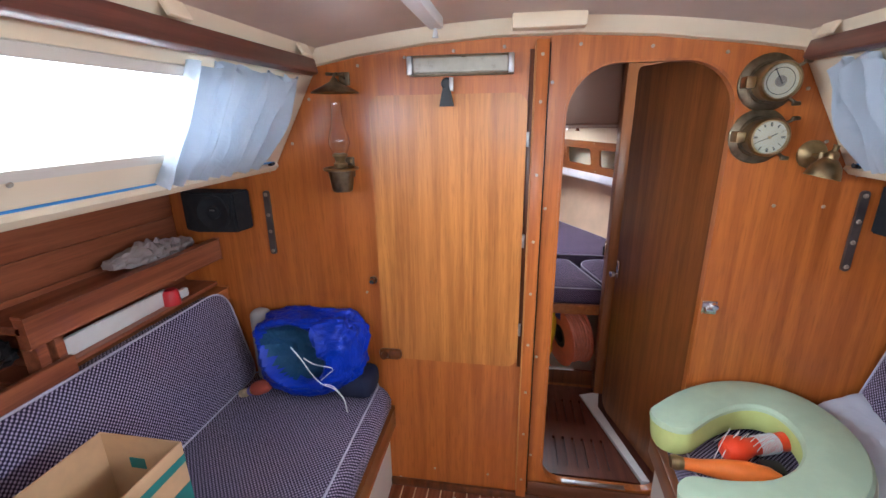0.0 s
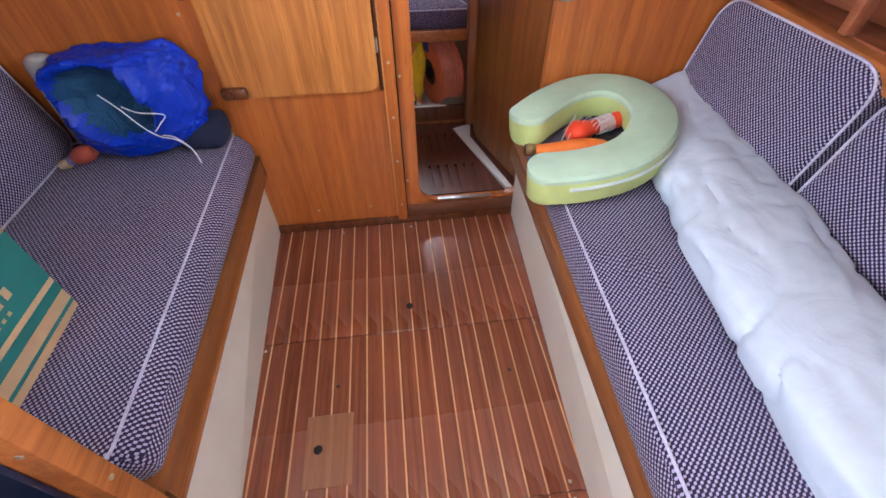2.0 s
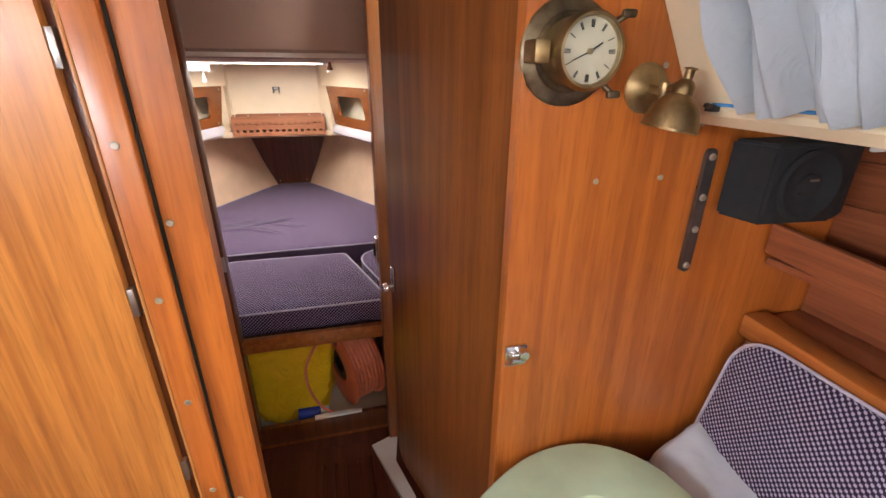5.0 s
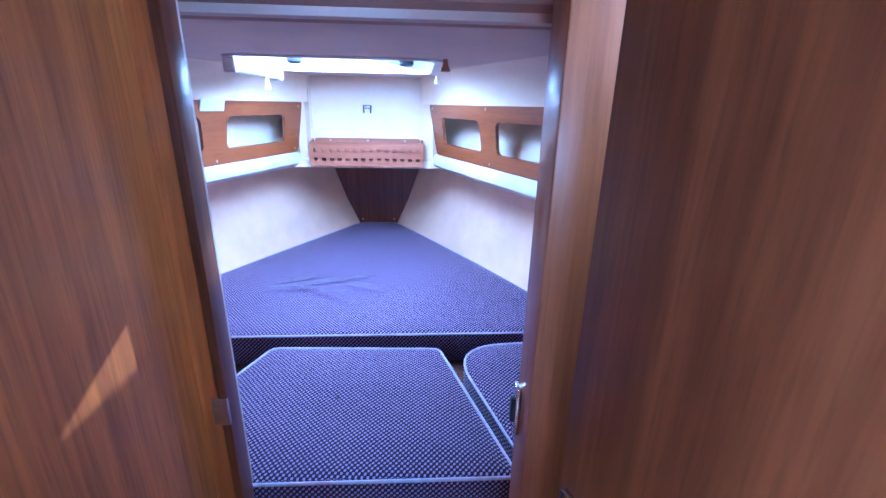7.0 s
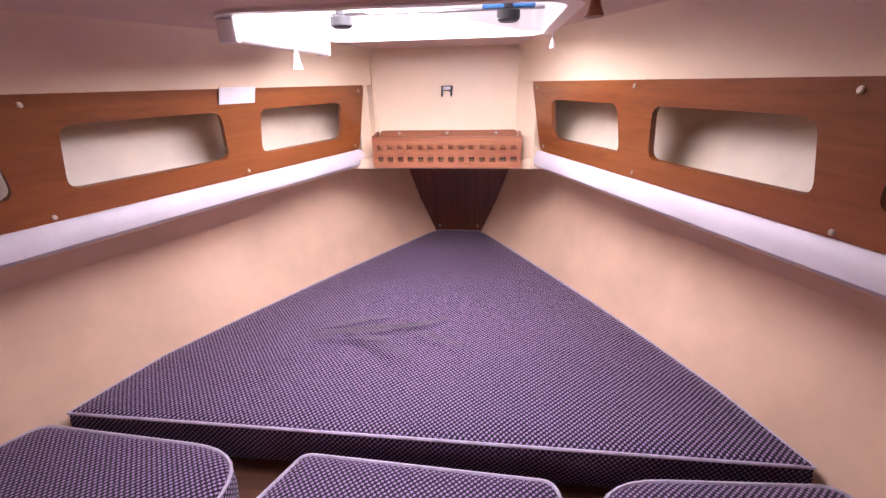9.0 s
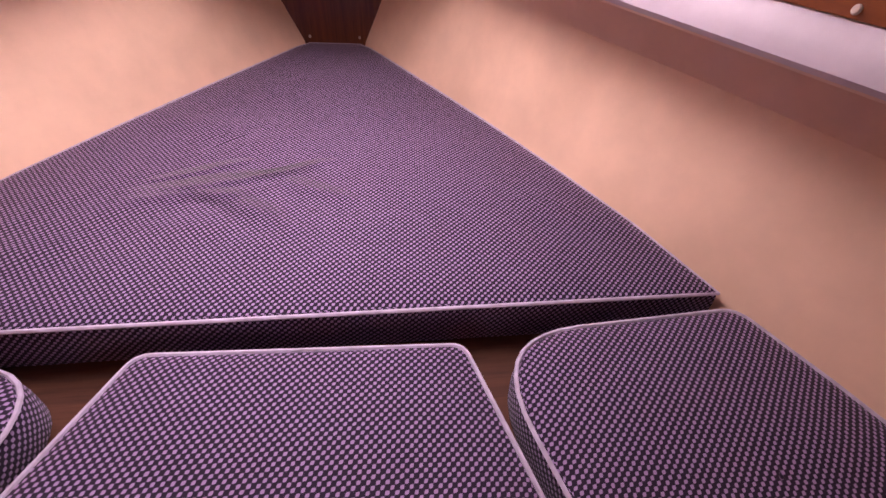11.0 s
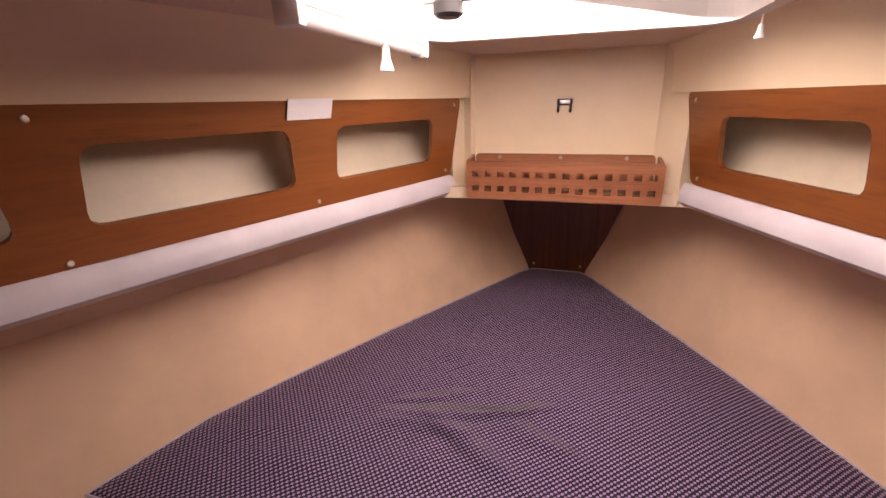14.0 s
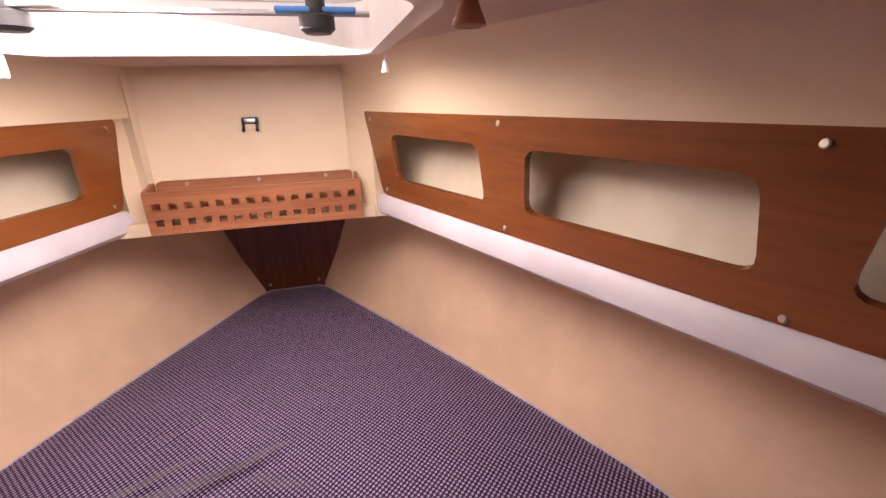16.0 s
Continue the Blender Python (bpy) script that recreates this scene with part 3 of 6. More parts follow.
# sole: planks with pale strips between
sole = single("floor", box((-0.472, -1.3, -0.06), (0.472, 1.4, -0.006)), TEAK, "worn teak and holly cabin sole", "floor", kind="structure", smooth=False)
spans = [(-1.28, 0.345), (0.349, 0.864), (0.868, 1.398)]
PITCH = 0.0495
for a, b in spans:
    p0 = s0 = None
    for i in range(19):
        x = -0.47 + i * PITCH
        w = min(PITCH - 0.005, 0.47 - x)
        if w > 0.04:
            pos = (x + w / 2, (a + b) / 2, -0.003)
            if p0 is None:
                p0 = part("plank", box((x, a, -0.006), (x + w, b, 0.0), 0.0008, seg=1), TEAK, sole, "", False)
            else:
                share("plank", p0, pos, sole)
        sx = x + PITCH - 0.0025
        if sx < 0.465:
            if s0 is None:
                s0 = part("pale_strip", box((sx - 0.0022, a, -0.006), (sx + 0.0022, b, -0.0002)), HOLLY, sole, "", False)
            else:
                share("pale_strip", s0, (sx, (a + b) / 2, -0.0031), sole)
# finger holes are flat discs; the dark inside is put into their colour
HOLE_DARK = plain("near-black of holes and joints", (0.006, 0.004, 0.003), 0.8)
for x, y, r in ((0.018, 0.964, 0.011), (-0.254, 0.525, 0.012), (0.30, 0.69, 0.005), (-0.21, 0.70, 0.005)):
    part("finger_hole", lathe([(0, 0.0006), (r, 0.0006), (r * 1.12, 0.0002), (r * 1.12, -0.004)], Matrix.Translation((x, y, 0)), 16), HOLE_DARK, sole)
hatchlid = thing("floor_hatch", (-0.226, 0.522, 0), "small loose teak inspection lid in the sole", "hatch lid")
part("lid", box((-0.288, 0.430, 0.0005), (-0.163, 0.616, 0.0022), 0.0008, seg=1), wood("fresh teak lid", (0.2, 0.075, 0.03), (0.33, 0.135, 0.055), "y", 60, 0.36), hatchlid)
part("finger_hole", lathe([(0, 0.0028), (0.0115, 0.0028), (0.012, 0.0022)], Matrix.Translation((-0.254, 0.525, 0)), 16), HOLE_DARK, hatchlid)
screws(sole, [(x, y, 0.001) for x, y in ((-0.44, 0.845), (-0.455, 0.80), (0.42, 0.845), (-0.40, 0.365), (-0.40, 0.325), (0.38, 0.37), (0.38, 0.33), (-0.22, 1.36), (0.05, 1.36))], Matrix())

# settee fronts, slightly closer together towards the stern
def taper(k):
    """A shear: x moves by -k for each metre aft of the bulkhead."""
    m = Matrix.Identity(4)
    m[0][1], m[0][3] = k, -1.4 * k
    return m


def sheer(k):
    """A shear: z rises by k for each metre towards the bow, nothing at the bulkhead."""
    m = Matrix.Identity(4)
    m[2][1], m[2][3] = k, -1.4 * k
    return m


for s, name in ((-1, "settee_base"), (1, "settee_base")):
    y0 = 0.36 if s < 0 else -1.25
    st = thing(name, (s * 0.75, (y0 + 1.398) / 2, 0), "off-white settee base with a varnished wooden front rail", "settee", "settees")
    sh = taper(s * (0.012 if s < 0 else 0.026))
    k0, k1 = (0.04, 0.012) if s < 0 else (0.052, 0.026)
    ring = lambda y: [(s * (x - (k0 if z < 0.1 else k1) * (1.4 - y)), y, z) for x, z in ((0.470, 0.0), (0.470, 0.276), (0.485, 0.276), (0.485, 0.0))]
    part("front_panel", loft([ring(y0), ring(1.397)]), OFFWHITE, st, "", False)
    part("front_rail", box((s * (0.450 if s < 0 else 0.437), y0, 0.270), (s * 0.492, 1.397, 0.35), 0.007, sh), RAILBROWN, st, "varnished wooden rail")
    part("seat_board", box((s * 0.492, y0, 0.32), (s * 1.235, 1.396, 0.342)), OFFWHITE, st, "", False)
    # back board and its rail
    bx = 1.075
    part("back_board", box((s * bx, y0, 0.342), (s * (bx + 0.018), 1.396, 0.755)), SHELFWOOD, st, "", False)
    part("back_rail", box((s * (bx - 0.03), y0, 0.748 if s < 0 else 0.776), (s * (bx + 0.03), 1.396, 0.792 if s < 0 else 0.827), 0.008, None if s < 0 else sheer(0.045)), SAPELE_X, st, "varnished wooden rail")

cushion("seat_cushion", soften([(-0.492, 0.375), (-0.492, 1.392), (-0.985, 1.392), (-0.985, 0.375)][::-1], [0.03] * 4), 0.110, Matrix.Translation((0, 0, 0.342)) @ taper(-0.012),
        "navy dotted settee seat cushion with pale piping", "settee cushions", 0.008, 0.012, nose=(1, 0, 0.045))
cushion("seat_cushion", soften([(0.475, -1.2), (0.98, -1.2), (0.98, 1.392), (0.475, 1.392)], [0.03] * 4), 0.110, Matrix.Translation((0, 0, 0.342)) @ taper(0.05),
        "navy dotted settee seat cushion with pale piping", "settee cushions", 0.008, 0.012, seed=4, nose=(-1, 0, 0.012))


def back_cushion(y0, y1, s, seed, z0=0.445, h=0.345):
    """A back cushion leaning on the settee's back."""
    lean = radians(13)
    m = Matrix(((0, -s * math.sin(-lean) * 1, -s * math.cos(lean), s * 1.035), (1, 0, 0, 0), (0, math.cos(lean), -math.sin(-lean), z0), (0, 0, 0, 1)))
    return cushion("back_cushion", soften([(y0, 0), (y1, 0), (y1, h), (y0, h)], [0.05, 0.05, 0.085, 0.085], 6), 0.085, m,
                   "navy dotted settee back cushion with rounded corners", "settee cushions", 0.012, 0.006, seed=seed, two_pipes=True)


back_cushion(0.40, 1.37, -1, 5)
back_cushion(0.815, 1.375, 1, 6)
back_cushion(0.20, 0.785, 1, 7)
back_cushion(-0.45, 0.17, 1, 8)

# shelves along the hull
for s in (-1, 1):
    y0 = 0.77 if s < 0 else -0.9
    sh = thing("side_shelf", (s * 1.14, (y0 + 1.39) / 2, 0.835), "red brown wooden shelf unit along the hull side", "shelf", "side shelves")
    part("shelf_board", box((s * 1.06, y0, 0.935), (s * 1.225, 1.395, 0.950), 0.002), SHELFWOOD, sh)
    part("fiddle", box((s * 1.045, y0, 0.902 if s < 0 else 0.962), (s * 1.063, 1.395, 0.972 if s < 0 else 1.022), 0.005, None if s < 0 else sheer(0.075)), SHELFWOOD, sh, "raised wooden shelf edge")
    part("lower_board", box((s * 1.08, y0, 0.80), (s * 1.225, 1.395, 0.812), 0.002), SHELFWOOD, sh)
    for y in ((0.80,) if s < 0 else (1.0, 0.45, -0.1)):
        part("divider", box((s * 1.06, y - 0.012, 0.812), (s * 1.095, y + 0.012, 0.935), 0.003), SHELFWOOD, sh)
single("liner_strip", box((-1.115, 0.82, 0.812), (-1.10, 1.2, 0.862), 0.004), WHITE, "white moulded strip on the low shelf", "strip")
part_box = thing("shelf_trough", (-1.12, 0.6, 0.80), "red brown wooden trough on the hull shelf", "shelf")
part("front_board", box((-1.06, 0.40, 0.793), (-1.04, 0.85, 0.845), 0.004), SHELFWOOD, part_box)
part("bottom_board", box((-1.21, 0.40, 0.793), (-1.06, 0.80, 0.801), 0.002), SHELFWOOD, part_box)
part("end_board", box((-1.21, 0.83, 0.813), (-1.06, 0.85, 0.90), 0.002), SHELFWOOD, part_box)

# galley partition behind the port settee
gp = single("wall_galley", box((-1.235, 0.318, -0.05), (-0.432, 0.355, 0.80), 0.004), SAPELE_X, "varnished wooden partition between settee and galley", "partition", kind="structure")
screws(gp, [(-0.431, 0.337, z) for z in (0.08, 0.2, 0.34, 0.5)], Matrix.Rotation(radians(90), 4, "Y"))
screws(gp, [(x, 0.317, z) for x, z in ((-0.442, 0.161), (-0.465, 0.312), (-0.455, 0.293), (-0.440, 0.453), (-0.448, 0.648))], FACE_AFT)
single("galley_worktop_front", box((-1.2, -1.2, 0.0), (-0.47, 0.316, 0.12), 0.004), SHELFWOOD, "dark wooden galley locker base", "cabinet")
NAVY = plain("dark blue enamel and recess shade", (0.012, 0.018, 0.045), 0.35, var=0.2, scale=20)
# dark panel on the solid partition: shade of the open stove recess as colour
single("galley_recess", box((-1.2, 0.308, 0.125), (-0.475, 0.316, 0.79)), NAVY, "dark blue panel standing in for the shaded opening behind the stove", "panel", smooth=False)
stove = thing("stove", (-0.72, 0.12, 0.12), "dark enamel galley stove with steel edge rails", "stove")
part("body", box((-1.0, -0.20, 0.12), (-0.50, 0.27, 0.52), 0.008), NAVY, stove)
part("side_rail", box((-0.515, -0.18, 0.52), (-0.497, 0.25, 0.545), 0.003), STEEL, stove, "steel rail")
part("end_rail", box((-1.0, 0.232, 0.52), (-0.515, 0.25, 0.545), 0.003), STEEL, stove, "steel rail")
part("bracket", box((-0.50, 0.17, 0.45), (-0.478, 0.245, 0.53), 0.004), STEEL, stove, "steel bracket")
part("hob", box((-0.98, -0.17, 0.52), (-0.53, 0.22, 0.532), 0.004), MAHOGANY, stove, "dark red cover")
for y in (-0.02, 0.12):
    part("knob", lathe([(0, 0.02), (0.014, 0.02), (0.016, 0)], Matrix.Translation((-0.499, y, 0.27)) @ Matrix.Rotation(radians(90), 4, "Y"), 16), STEEL, stove)

# aft end with the open companionway, closing the cabin behind the walker
aft = [(-1.32, -0.08), (1.32, -0.08), (1.32, 1.2), (0.82, 1.24), (0.66, 1.56), (0.32, 1.57), (0.32, 0.75), (-0.32, 0.75), (-0.32, 1.57), (-0.64, 1.56), (-0.80, 1.24), (-1.32, 1.2)]
single("wall_aft", plate(aft, [], lambda u, v: (u, -1.3, v), (0, -0.03, 0)), SAPELE, "varnished aft bulkhead with the open companionway", "wall", kind="structure", smooth=False)

# outer hull, side decks and unseen end boards, added to close out the daylight
def half_beam(y):
    return 1.36 if y < 1.2 else 1.36 - 0.20 * (y - 1.2) ** 1.62


STATIONS = [-1.4, 0, 1.2, 1.6, 2.0, 2.4, 2.8, 3.2, 3.6, 3.95]
for s in (-1, 1):
    rings = []
    for y in STATIONS:
        b = half_beam(y)
        rings.append([(s * x, y, z) for x, z in ((0.0, -0.3), (b * 0.6, -0.25), (b * 0.92, 0.1), (b, 0.6), (b + 0.03, 1.27), (b + 0.06, 1.27), (b + 0.04, 0.6), (b * 0.95, 0.05), (b * 0.6, -0.3), (0.0, -0.35))])
    single("hull_port" if s < 0 else "hull_starboard", loft(rings), WHITE, "unseen white outer hull skin added to keep daylight out", "hull", kind="structure")
    single("side_deck_port" if s < 0 else "side_deck_starboard", box((s * 0.83, -1.4, 1.245), (s * 1.42, 2.1, 1.27)), WHITE, "white side deck", "deck", kind="structure", smooth=False)
single("transom_board", box((-1.42, -1.46, -0.3), (1.42, -1.4, 1.0)), WHITE, "unseen white board added behind the companionway to keep daylight out", "wall", kind="structure", smooth=False)
single("bow_board", box((-0.5, 3.93, -0.3), (0.5, 3.99, 1.34)), WHITE, "unseen white board added at the stem to keep daylight out", "wall", kind="structure", smooth=False)

# ---- passage and doors ----
# trim post beside the doorway
post = single("trim_doorpost", box((0.004, 1.384, 0.02), (0.040, 1.400, 1.558), 0.003), SAPELE, "narrow varnished cover strip on the bulkhead", "trim", kind="structure")
frame_b = plate(rounded(0.088, 0.526, 0.091, 1.501, [0.072, 0.102, 0.137, 0.137], 8), [rounded(0.0945, 0.5195, 0.0975, 1.4945, [0.068, 0.098, 0.133, 0.133], 8)], lambda u, v: (u, 1.3965, v), (0, 0.0275, 0))
single("trim_doorway", frame_b, SAPELE, "rounded red mahogany edging of the arched doorway", "trim", kind="structure", smooth=False)
screws(bulkhead, [(0.022, 1.383, z) for z in (0.1, 0.3, 0.47, 0.65, 0.83, 1.0, 1.2, 1.4, 1.52)] + [(0.052, 1.3985, z) for z in (0.2, 0.6, 1.1, 1.45)]
       + [(x, 1.3985, crown(x, 1.545)) for x in (-0.5, -0.36, -0.22, -0.08, 0.12, 0.3, 0.48)]
       + [(-0.66, 1.3985, 1.42), (-0.73, 1.3985, 1.29), (-0.82, 1.3985, 1.205), (0.68, 1.3985, 1.42), (0.75, 1.3985, 1.29), (0.84, 1.3985, 1.205), (-0.52, 1.3985, 0.80), (-0.436, 1.3985, 0.03),
          (0.66, 1.3985, 1.12), (0.78, 1.3985, 1.12), (-0.3, 1.3985, 0.09), (-0.1, 1.3985, 0.09)], FACE_AFT)
single("baseboard", box((-0.47, 1.385, 0.0), (0.47, 1.399, 0.032), 0.004), MAHOGANY, "dark worn wooden skirting at the foot of the bulkhead", "baseboard", kind="structure")
single("trim_doorway_sill", box((0.046, 1.3865, 0.033), (0.469, 1.3955, 0.090), 0.004), wood("dark worn sill wood", (0.10, 0.032, 0.014), (0.17, 0.058, 0.024), "x", 40, 0.4), "dark worn board under the doorway", "trim", kind="structure")
single("sill_strip", box((0.165, 1.392, 0.096), (0.382, 1.408, 0.103), 0.002), STEEL, "bright metal strip on the doorway sill", "sill strip")

# the pale locker panel on the bulkhead
lp = thing("panel_door", (-0.235, 1.39, 0.565), "pale striped veneer panel door fixed on the bulkhead", "panel")
part("panel", plate(rounded(-0.468, -0.012, 0.566, 1.425, 0.035), [], lambda u, v: (u, 1.381, v), (0, 0.019, 0)), PANEL, lp, "", False)
for z in (0.70, 1.0, 1.3):
    part("hinge", box((-0.012, 1.383, z - 0.02), (-0.004, 1.398, z + 0.02), 0.001), STEEL, lp)
bl = thing("turn_catch", (-0.435, 1.39, 0.585), "dark wooden turn catch at the panel's lower corner", "catch")
part("block", box((-0.478, 1.352, 0.572), (-0.40, 1.381, 0.608), 0.012), MAHOGANY, bl)
part("knob", lathe([(0, 0.016), (0.012, 0.014), (0.014, 0), (0.01, -0.002)], Matrix.Translation((-0.455, 1.352, 0.594)) @ FACE_AFT, 16), MAHOGANY, bl)

single("trim_worn_edge", box((0.0012, 1.3825, 0.05), (0.0062, 1.3945, 1.545), 0.002), WORN, "rubbed pale edge of the cover strip", "trim", kind="structure")
single("trim_groove", box((0.0405, 1.3955, 0.05), (0.0440, 1.3992, 1.55)), HOLE_DARK, "dark joint beside the cover strip", "trim", kind="structure", smooth=False)
single("trim_hinge_strip", box((-0.0112, 1.3935, 0.56), (0.0035, 1.3995, 1.535), 0.0015), MAHOGANY, "dark strip behind the panel hinges", "trim", kind="structure")

# door swung open forward
hinge, tip = Vector((0.524, 1.4245)), Vector((0.385, 1.865))
d = (tip - hinge)
wdt = d.length
dm = Matrix.Translation((hinge.x, hinge.y, 0)) @ Matrix.Rotation(math.atan2(d.y, d.x), 4, "Z")
leaf = rounded(0.0, wdt, 0.096, 1.525, [0.02, 0.06, 0.02, 0.12], 6)
door = thing("door_1", (0.45, 1.65, 0.12), "dark mahogany door standing open into the passage", "door", kind="structure")
bm = plate(leaf, [], lambda u, v: (u, 0.0, v), (0, -0.02, 0))
bmesh.ops.transform(bm, matrix=dm, verts=bm.verts)
leaf_ob = part("leaf", bm, DOORWOOD, door, "", False)
bm = box((wdt - 0.03, 0.0, 0.73), (wdt - 0.012, 0.008, 0.80), 0.002)
lathe([(0, 0.03), (0.012, 0.03), (0.014, 0.018), (0.006, 0.014), (0.006, 0)], Matrix.Translation((wdt - 0.022, 0.006, 0.745)) @ Matrix.Rotation(radians(-90), 4, "X"), 14, bm)
bmesh.ops.transform(bm, matrix=dm, verts=bm.verts)
part("door_latch", bm, CHROME, leaf_ob, "chrome latch")
lt = thing("door_catch", (0.545, 1.39, 0.81), "chrome door catch screwed to the bulkhead", "catch")
part("plate", box((0.524, 1.394, 0.79), (0.566, 1.400, 0.832), 0.002), CHROME, lt)
part("keeper", box((0.53, 1.380, 0.80), (0.552, 1.396, 0.815), 0.003), CHROME, lt)
part("keeper", lathe([(0, 0.016), (0.009, 0.015), (0.011, 0)], Matrix.Translation((0.555, 1.394, 0.818)) @ FACE_AFT, 14), CHROME, lt)
kn = thing("knob", (-0.494, 1.39, 0.845), "small chrome knob on the bulkhead", "knob")
part("rose", lathe([(0, 0.005), (0.013, 0.004), (0.015, 0)], Matrix.Translation((-0.494, 1.4, 0.846)) @ FACE_AFT, 18), CHROME, kn)
part("grip", lathe([(0, 0.022), (0.008, 0.021), (0.010, 0.014), (0.005, 0.008), (0.005, 0.003)], Matrix.Translation((-0.494, 1.4, 0.846)) @ FACE_AFT, 18), CHROME, kn)

# filler added to close the gap beside the door hinge
single("trim_door_stop", box((0.545, 1.4225, 0.10), (0.575, 1.447, 1.48), 0.003), MAHOGANY, "dark mahogany filler strip added behind the doorway's hinge side", "trim", kind="structure")

# forward bulkhead, its jambs and the passage walls
FY = 2.03
PARTITION = wood("brown partition veneer", (0.28, 0.082, 0.010), (0.54, 0.175, 0.022), "z", 42, 0.4)
fo = [(-1.3, -0.1), (1.3, -0.1), (1.3, 1.25), (0.75, 1.62), (-0.75, 1.62), (-1.3, 1.25)]
fhole = [(-0.064, 0.155), (0.43, 0.155), (0.43, 1.59), (-0.064, 1.59)]
single("wall_forward", plate(fo, [fhole], lambda u, v: (u, FY, v), (0, 0.02, 0)), JAMB, "varnished forward bulkhead with a narrow opening", "bulkhead", kind="structure", smooth=False)
single("trim_jamb_port", box((-0.125, FY - 0.008, 0.10), (-0.061, FY + 0.024, 1.60), 0.004), PARTITION, "brown varnished jamb of the forward opening", "trim", kind="structure")
single("trim_jamb_edge", box((-0.072, FY - 0.0105, 0.11), (-0.0585, FY + 0.0265, 1.59), 0.002), MAHOGANY, "dark mahogany edge strip of the port jamb", "trim", kind="structure")
# narrow off-white strip just forward of the dark edge strip
single("trim_jamb_liner", box((-0.085, FY + 0.0275, 0.60), (-0.0600, FY + 0.0335, 1.585), 0.001), OFFWHITE, "pale strip along the inner edge of the port jamb", "trim", kind="structure")
single("trim_jamb_starboard", box((0.365, FY - 0.085, 0.10), (0.56, FY - 0.022, 1.60), 0.004), JAMB, "varnished jamb of the forward opening", "trim", kind="structure")
single("wall_passage_port", box((-0.119, 1.422, -0.05), (-0.097, FY - 0.009, 1.6)), PARTITION, "brown veneered partition beside the passage", "wall", kind="structure", smooth=False)
single("wall_passage_starboard", box((0.80, 1.422, -0.05), (0.82, FY, 1.6)), MAHOGANY, "dark lining of the passage locker", "wall", kind="structure", smooth=False)
sk = thing("strike_plate", (-0.085, 2.0, 0.70), "small steel strike plate on the jamb", "strike plate")
part("plate", box((-0.080, FY - 0.013, 0.755), (-0.058, FY - 0.007, 0.80), 0.001), STEEL, sk)
sk2 = thing("jamb_latch", (0.366, 1.98, 0.755), "chrome sliding latch on the jamb", "latch")
part("case", box((0.357, FY - 0.048, 0.755), (0.366, FY - 0.026, 0.835), 0.003), CHROME, sk2)
part("bolt", box((0.352, FY - 0.043, 0.775), (0.358, FY - 0.031, 0.815), 0.002), BLACK, sk2)

# passage sole with slotted board
psole = single("floor_passage", box((-0.107, 1.422, 0.0), (0.80, FY, 0.072)), SOLE_DARK, "dark red wooden passage sole", "floor", kind="structure", smooth=False)
slots = []
for y0, n, x0 in ((1.487, 6, 0.157), (1.738, 5, 0.142)):
    for i in range(n):
        x = x0 + i * 0.038
        slots.append(rounded(x - 0.006, x + 0.006, y0, y0 + 0.16, 0.0055, 3))
single("slotted_board", plate([(-0.06, 1.445), (0.448, 1.445), (0.292, 1.97), (-0.06, 1.97)], slots, lambda u, v: (u, v, 0.086), (0, 0, -0.013)), SOLE_DARK,
               "dark varnished slotted floor board in the passage", "floor board", smooth=False)
bm = plate([(0.456, 1.452), (0.482, 1.452), (0.372, 1.86), (0.395, 1.975), (0.302, 1.94)], [], lambda u, v: (u, v, 0.0905), (0, 0, -0.018))
single("white_sill", bm, WHITE, "white moulded edge along the passage floor", "sill", kind="structure")

# locker below the berth
single("wall_locker_back", box((-0.6, 2.50, 0.0), (0.7, 2.52, 0.472)), HULL, "cream back of the locker under the berth", "wall", kind="structure", smooth=False)
single("floor_locker", box((-0.6, FY + 0.02, 0.10), (0.7, 2.5, 0.12)), OFFWHITE, "off-white floor of the open locker", "floor", kind="structure", smooth=False)
single("wall_locker_side", box((0.38, FY + 0.022, 0.12), (0.40, 2.5, 0.47)), HULL, "cream side of the open locker", "wall", kind="structure", smooth=False)
single("trim_berth_front", box((-0.064, FY - 0.008, 0.468), (0.429, FY + 0.016, 0.515), 0.004), SAPELE_X, "varnished rail along the berth front", "trim", kind="structure")
single("trim_locker_sill", box((-0.064, FY - 0.008, 0.088), (0.429, FY + 0.014, 0.165), 0.006), MAHOGANY, "dark sill of the open locker", "trim", kind="structure")
single("sill_edge", box((0.12, FY - 0.006, 0.165), (0.28, FY + 0.012, 0.172), 0.001), WHITE, "white edge strip on the locker sill", "sill strip")
single("berth_board", box((-1.0, FY + 0.02, 0.475), (1.0, 2.6, 0.497)), wood("dull brown berth board", (0.07, 0.025, 0.012), (0.12, 0.045, 0.02), "x", 40, 0.85, 0.0), "dark wooden board under the berth cushions", "berth board")


# ---- forecabin ----
ACRYLIC = cloth("milky acrylic", (0.95, 0.96, 0.97), 0.85, 3)
INNERHULL = plain("pale painted inner hull", (0.76, 0.67, 0.51), 0.5, var=0.1, scale=7, relief=0.25, fine=30)
def berth_x(y):
    return 0.098 + (3.775 - y) * 0.497 + 0.05 * math.sin(math.pi * min(1, max(0, (3.775 - y) / 1.7)))


def panel_x(y):
    return 0.26 + (3.29 - y) * 0.405


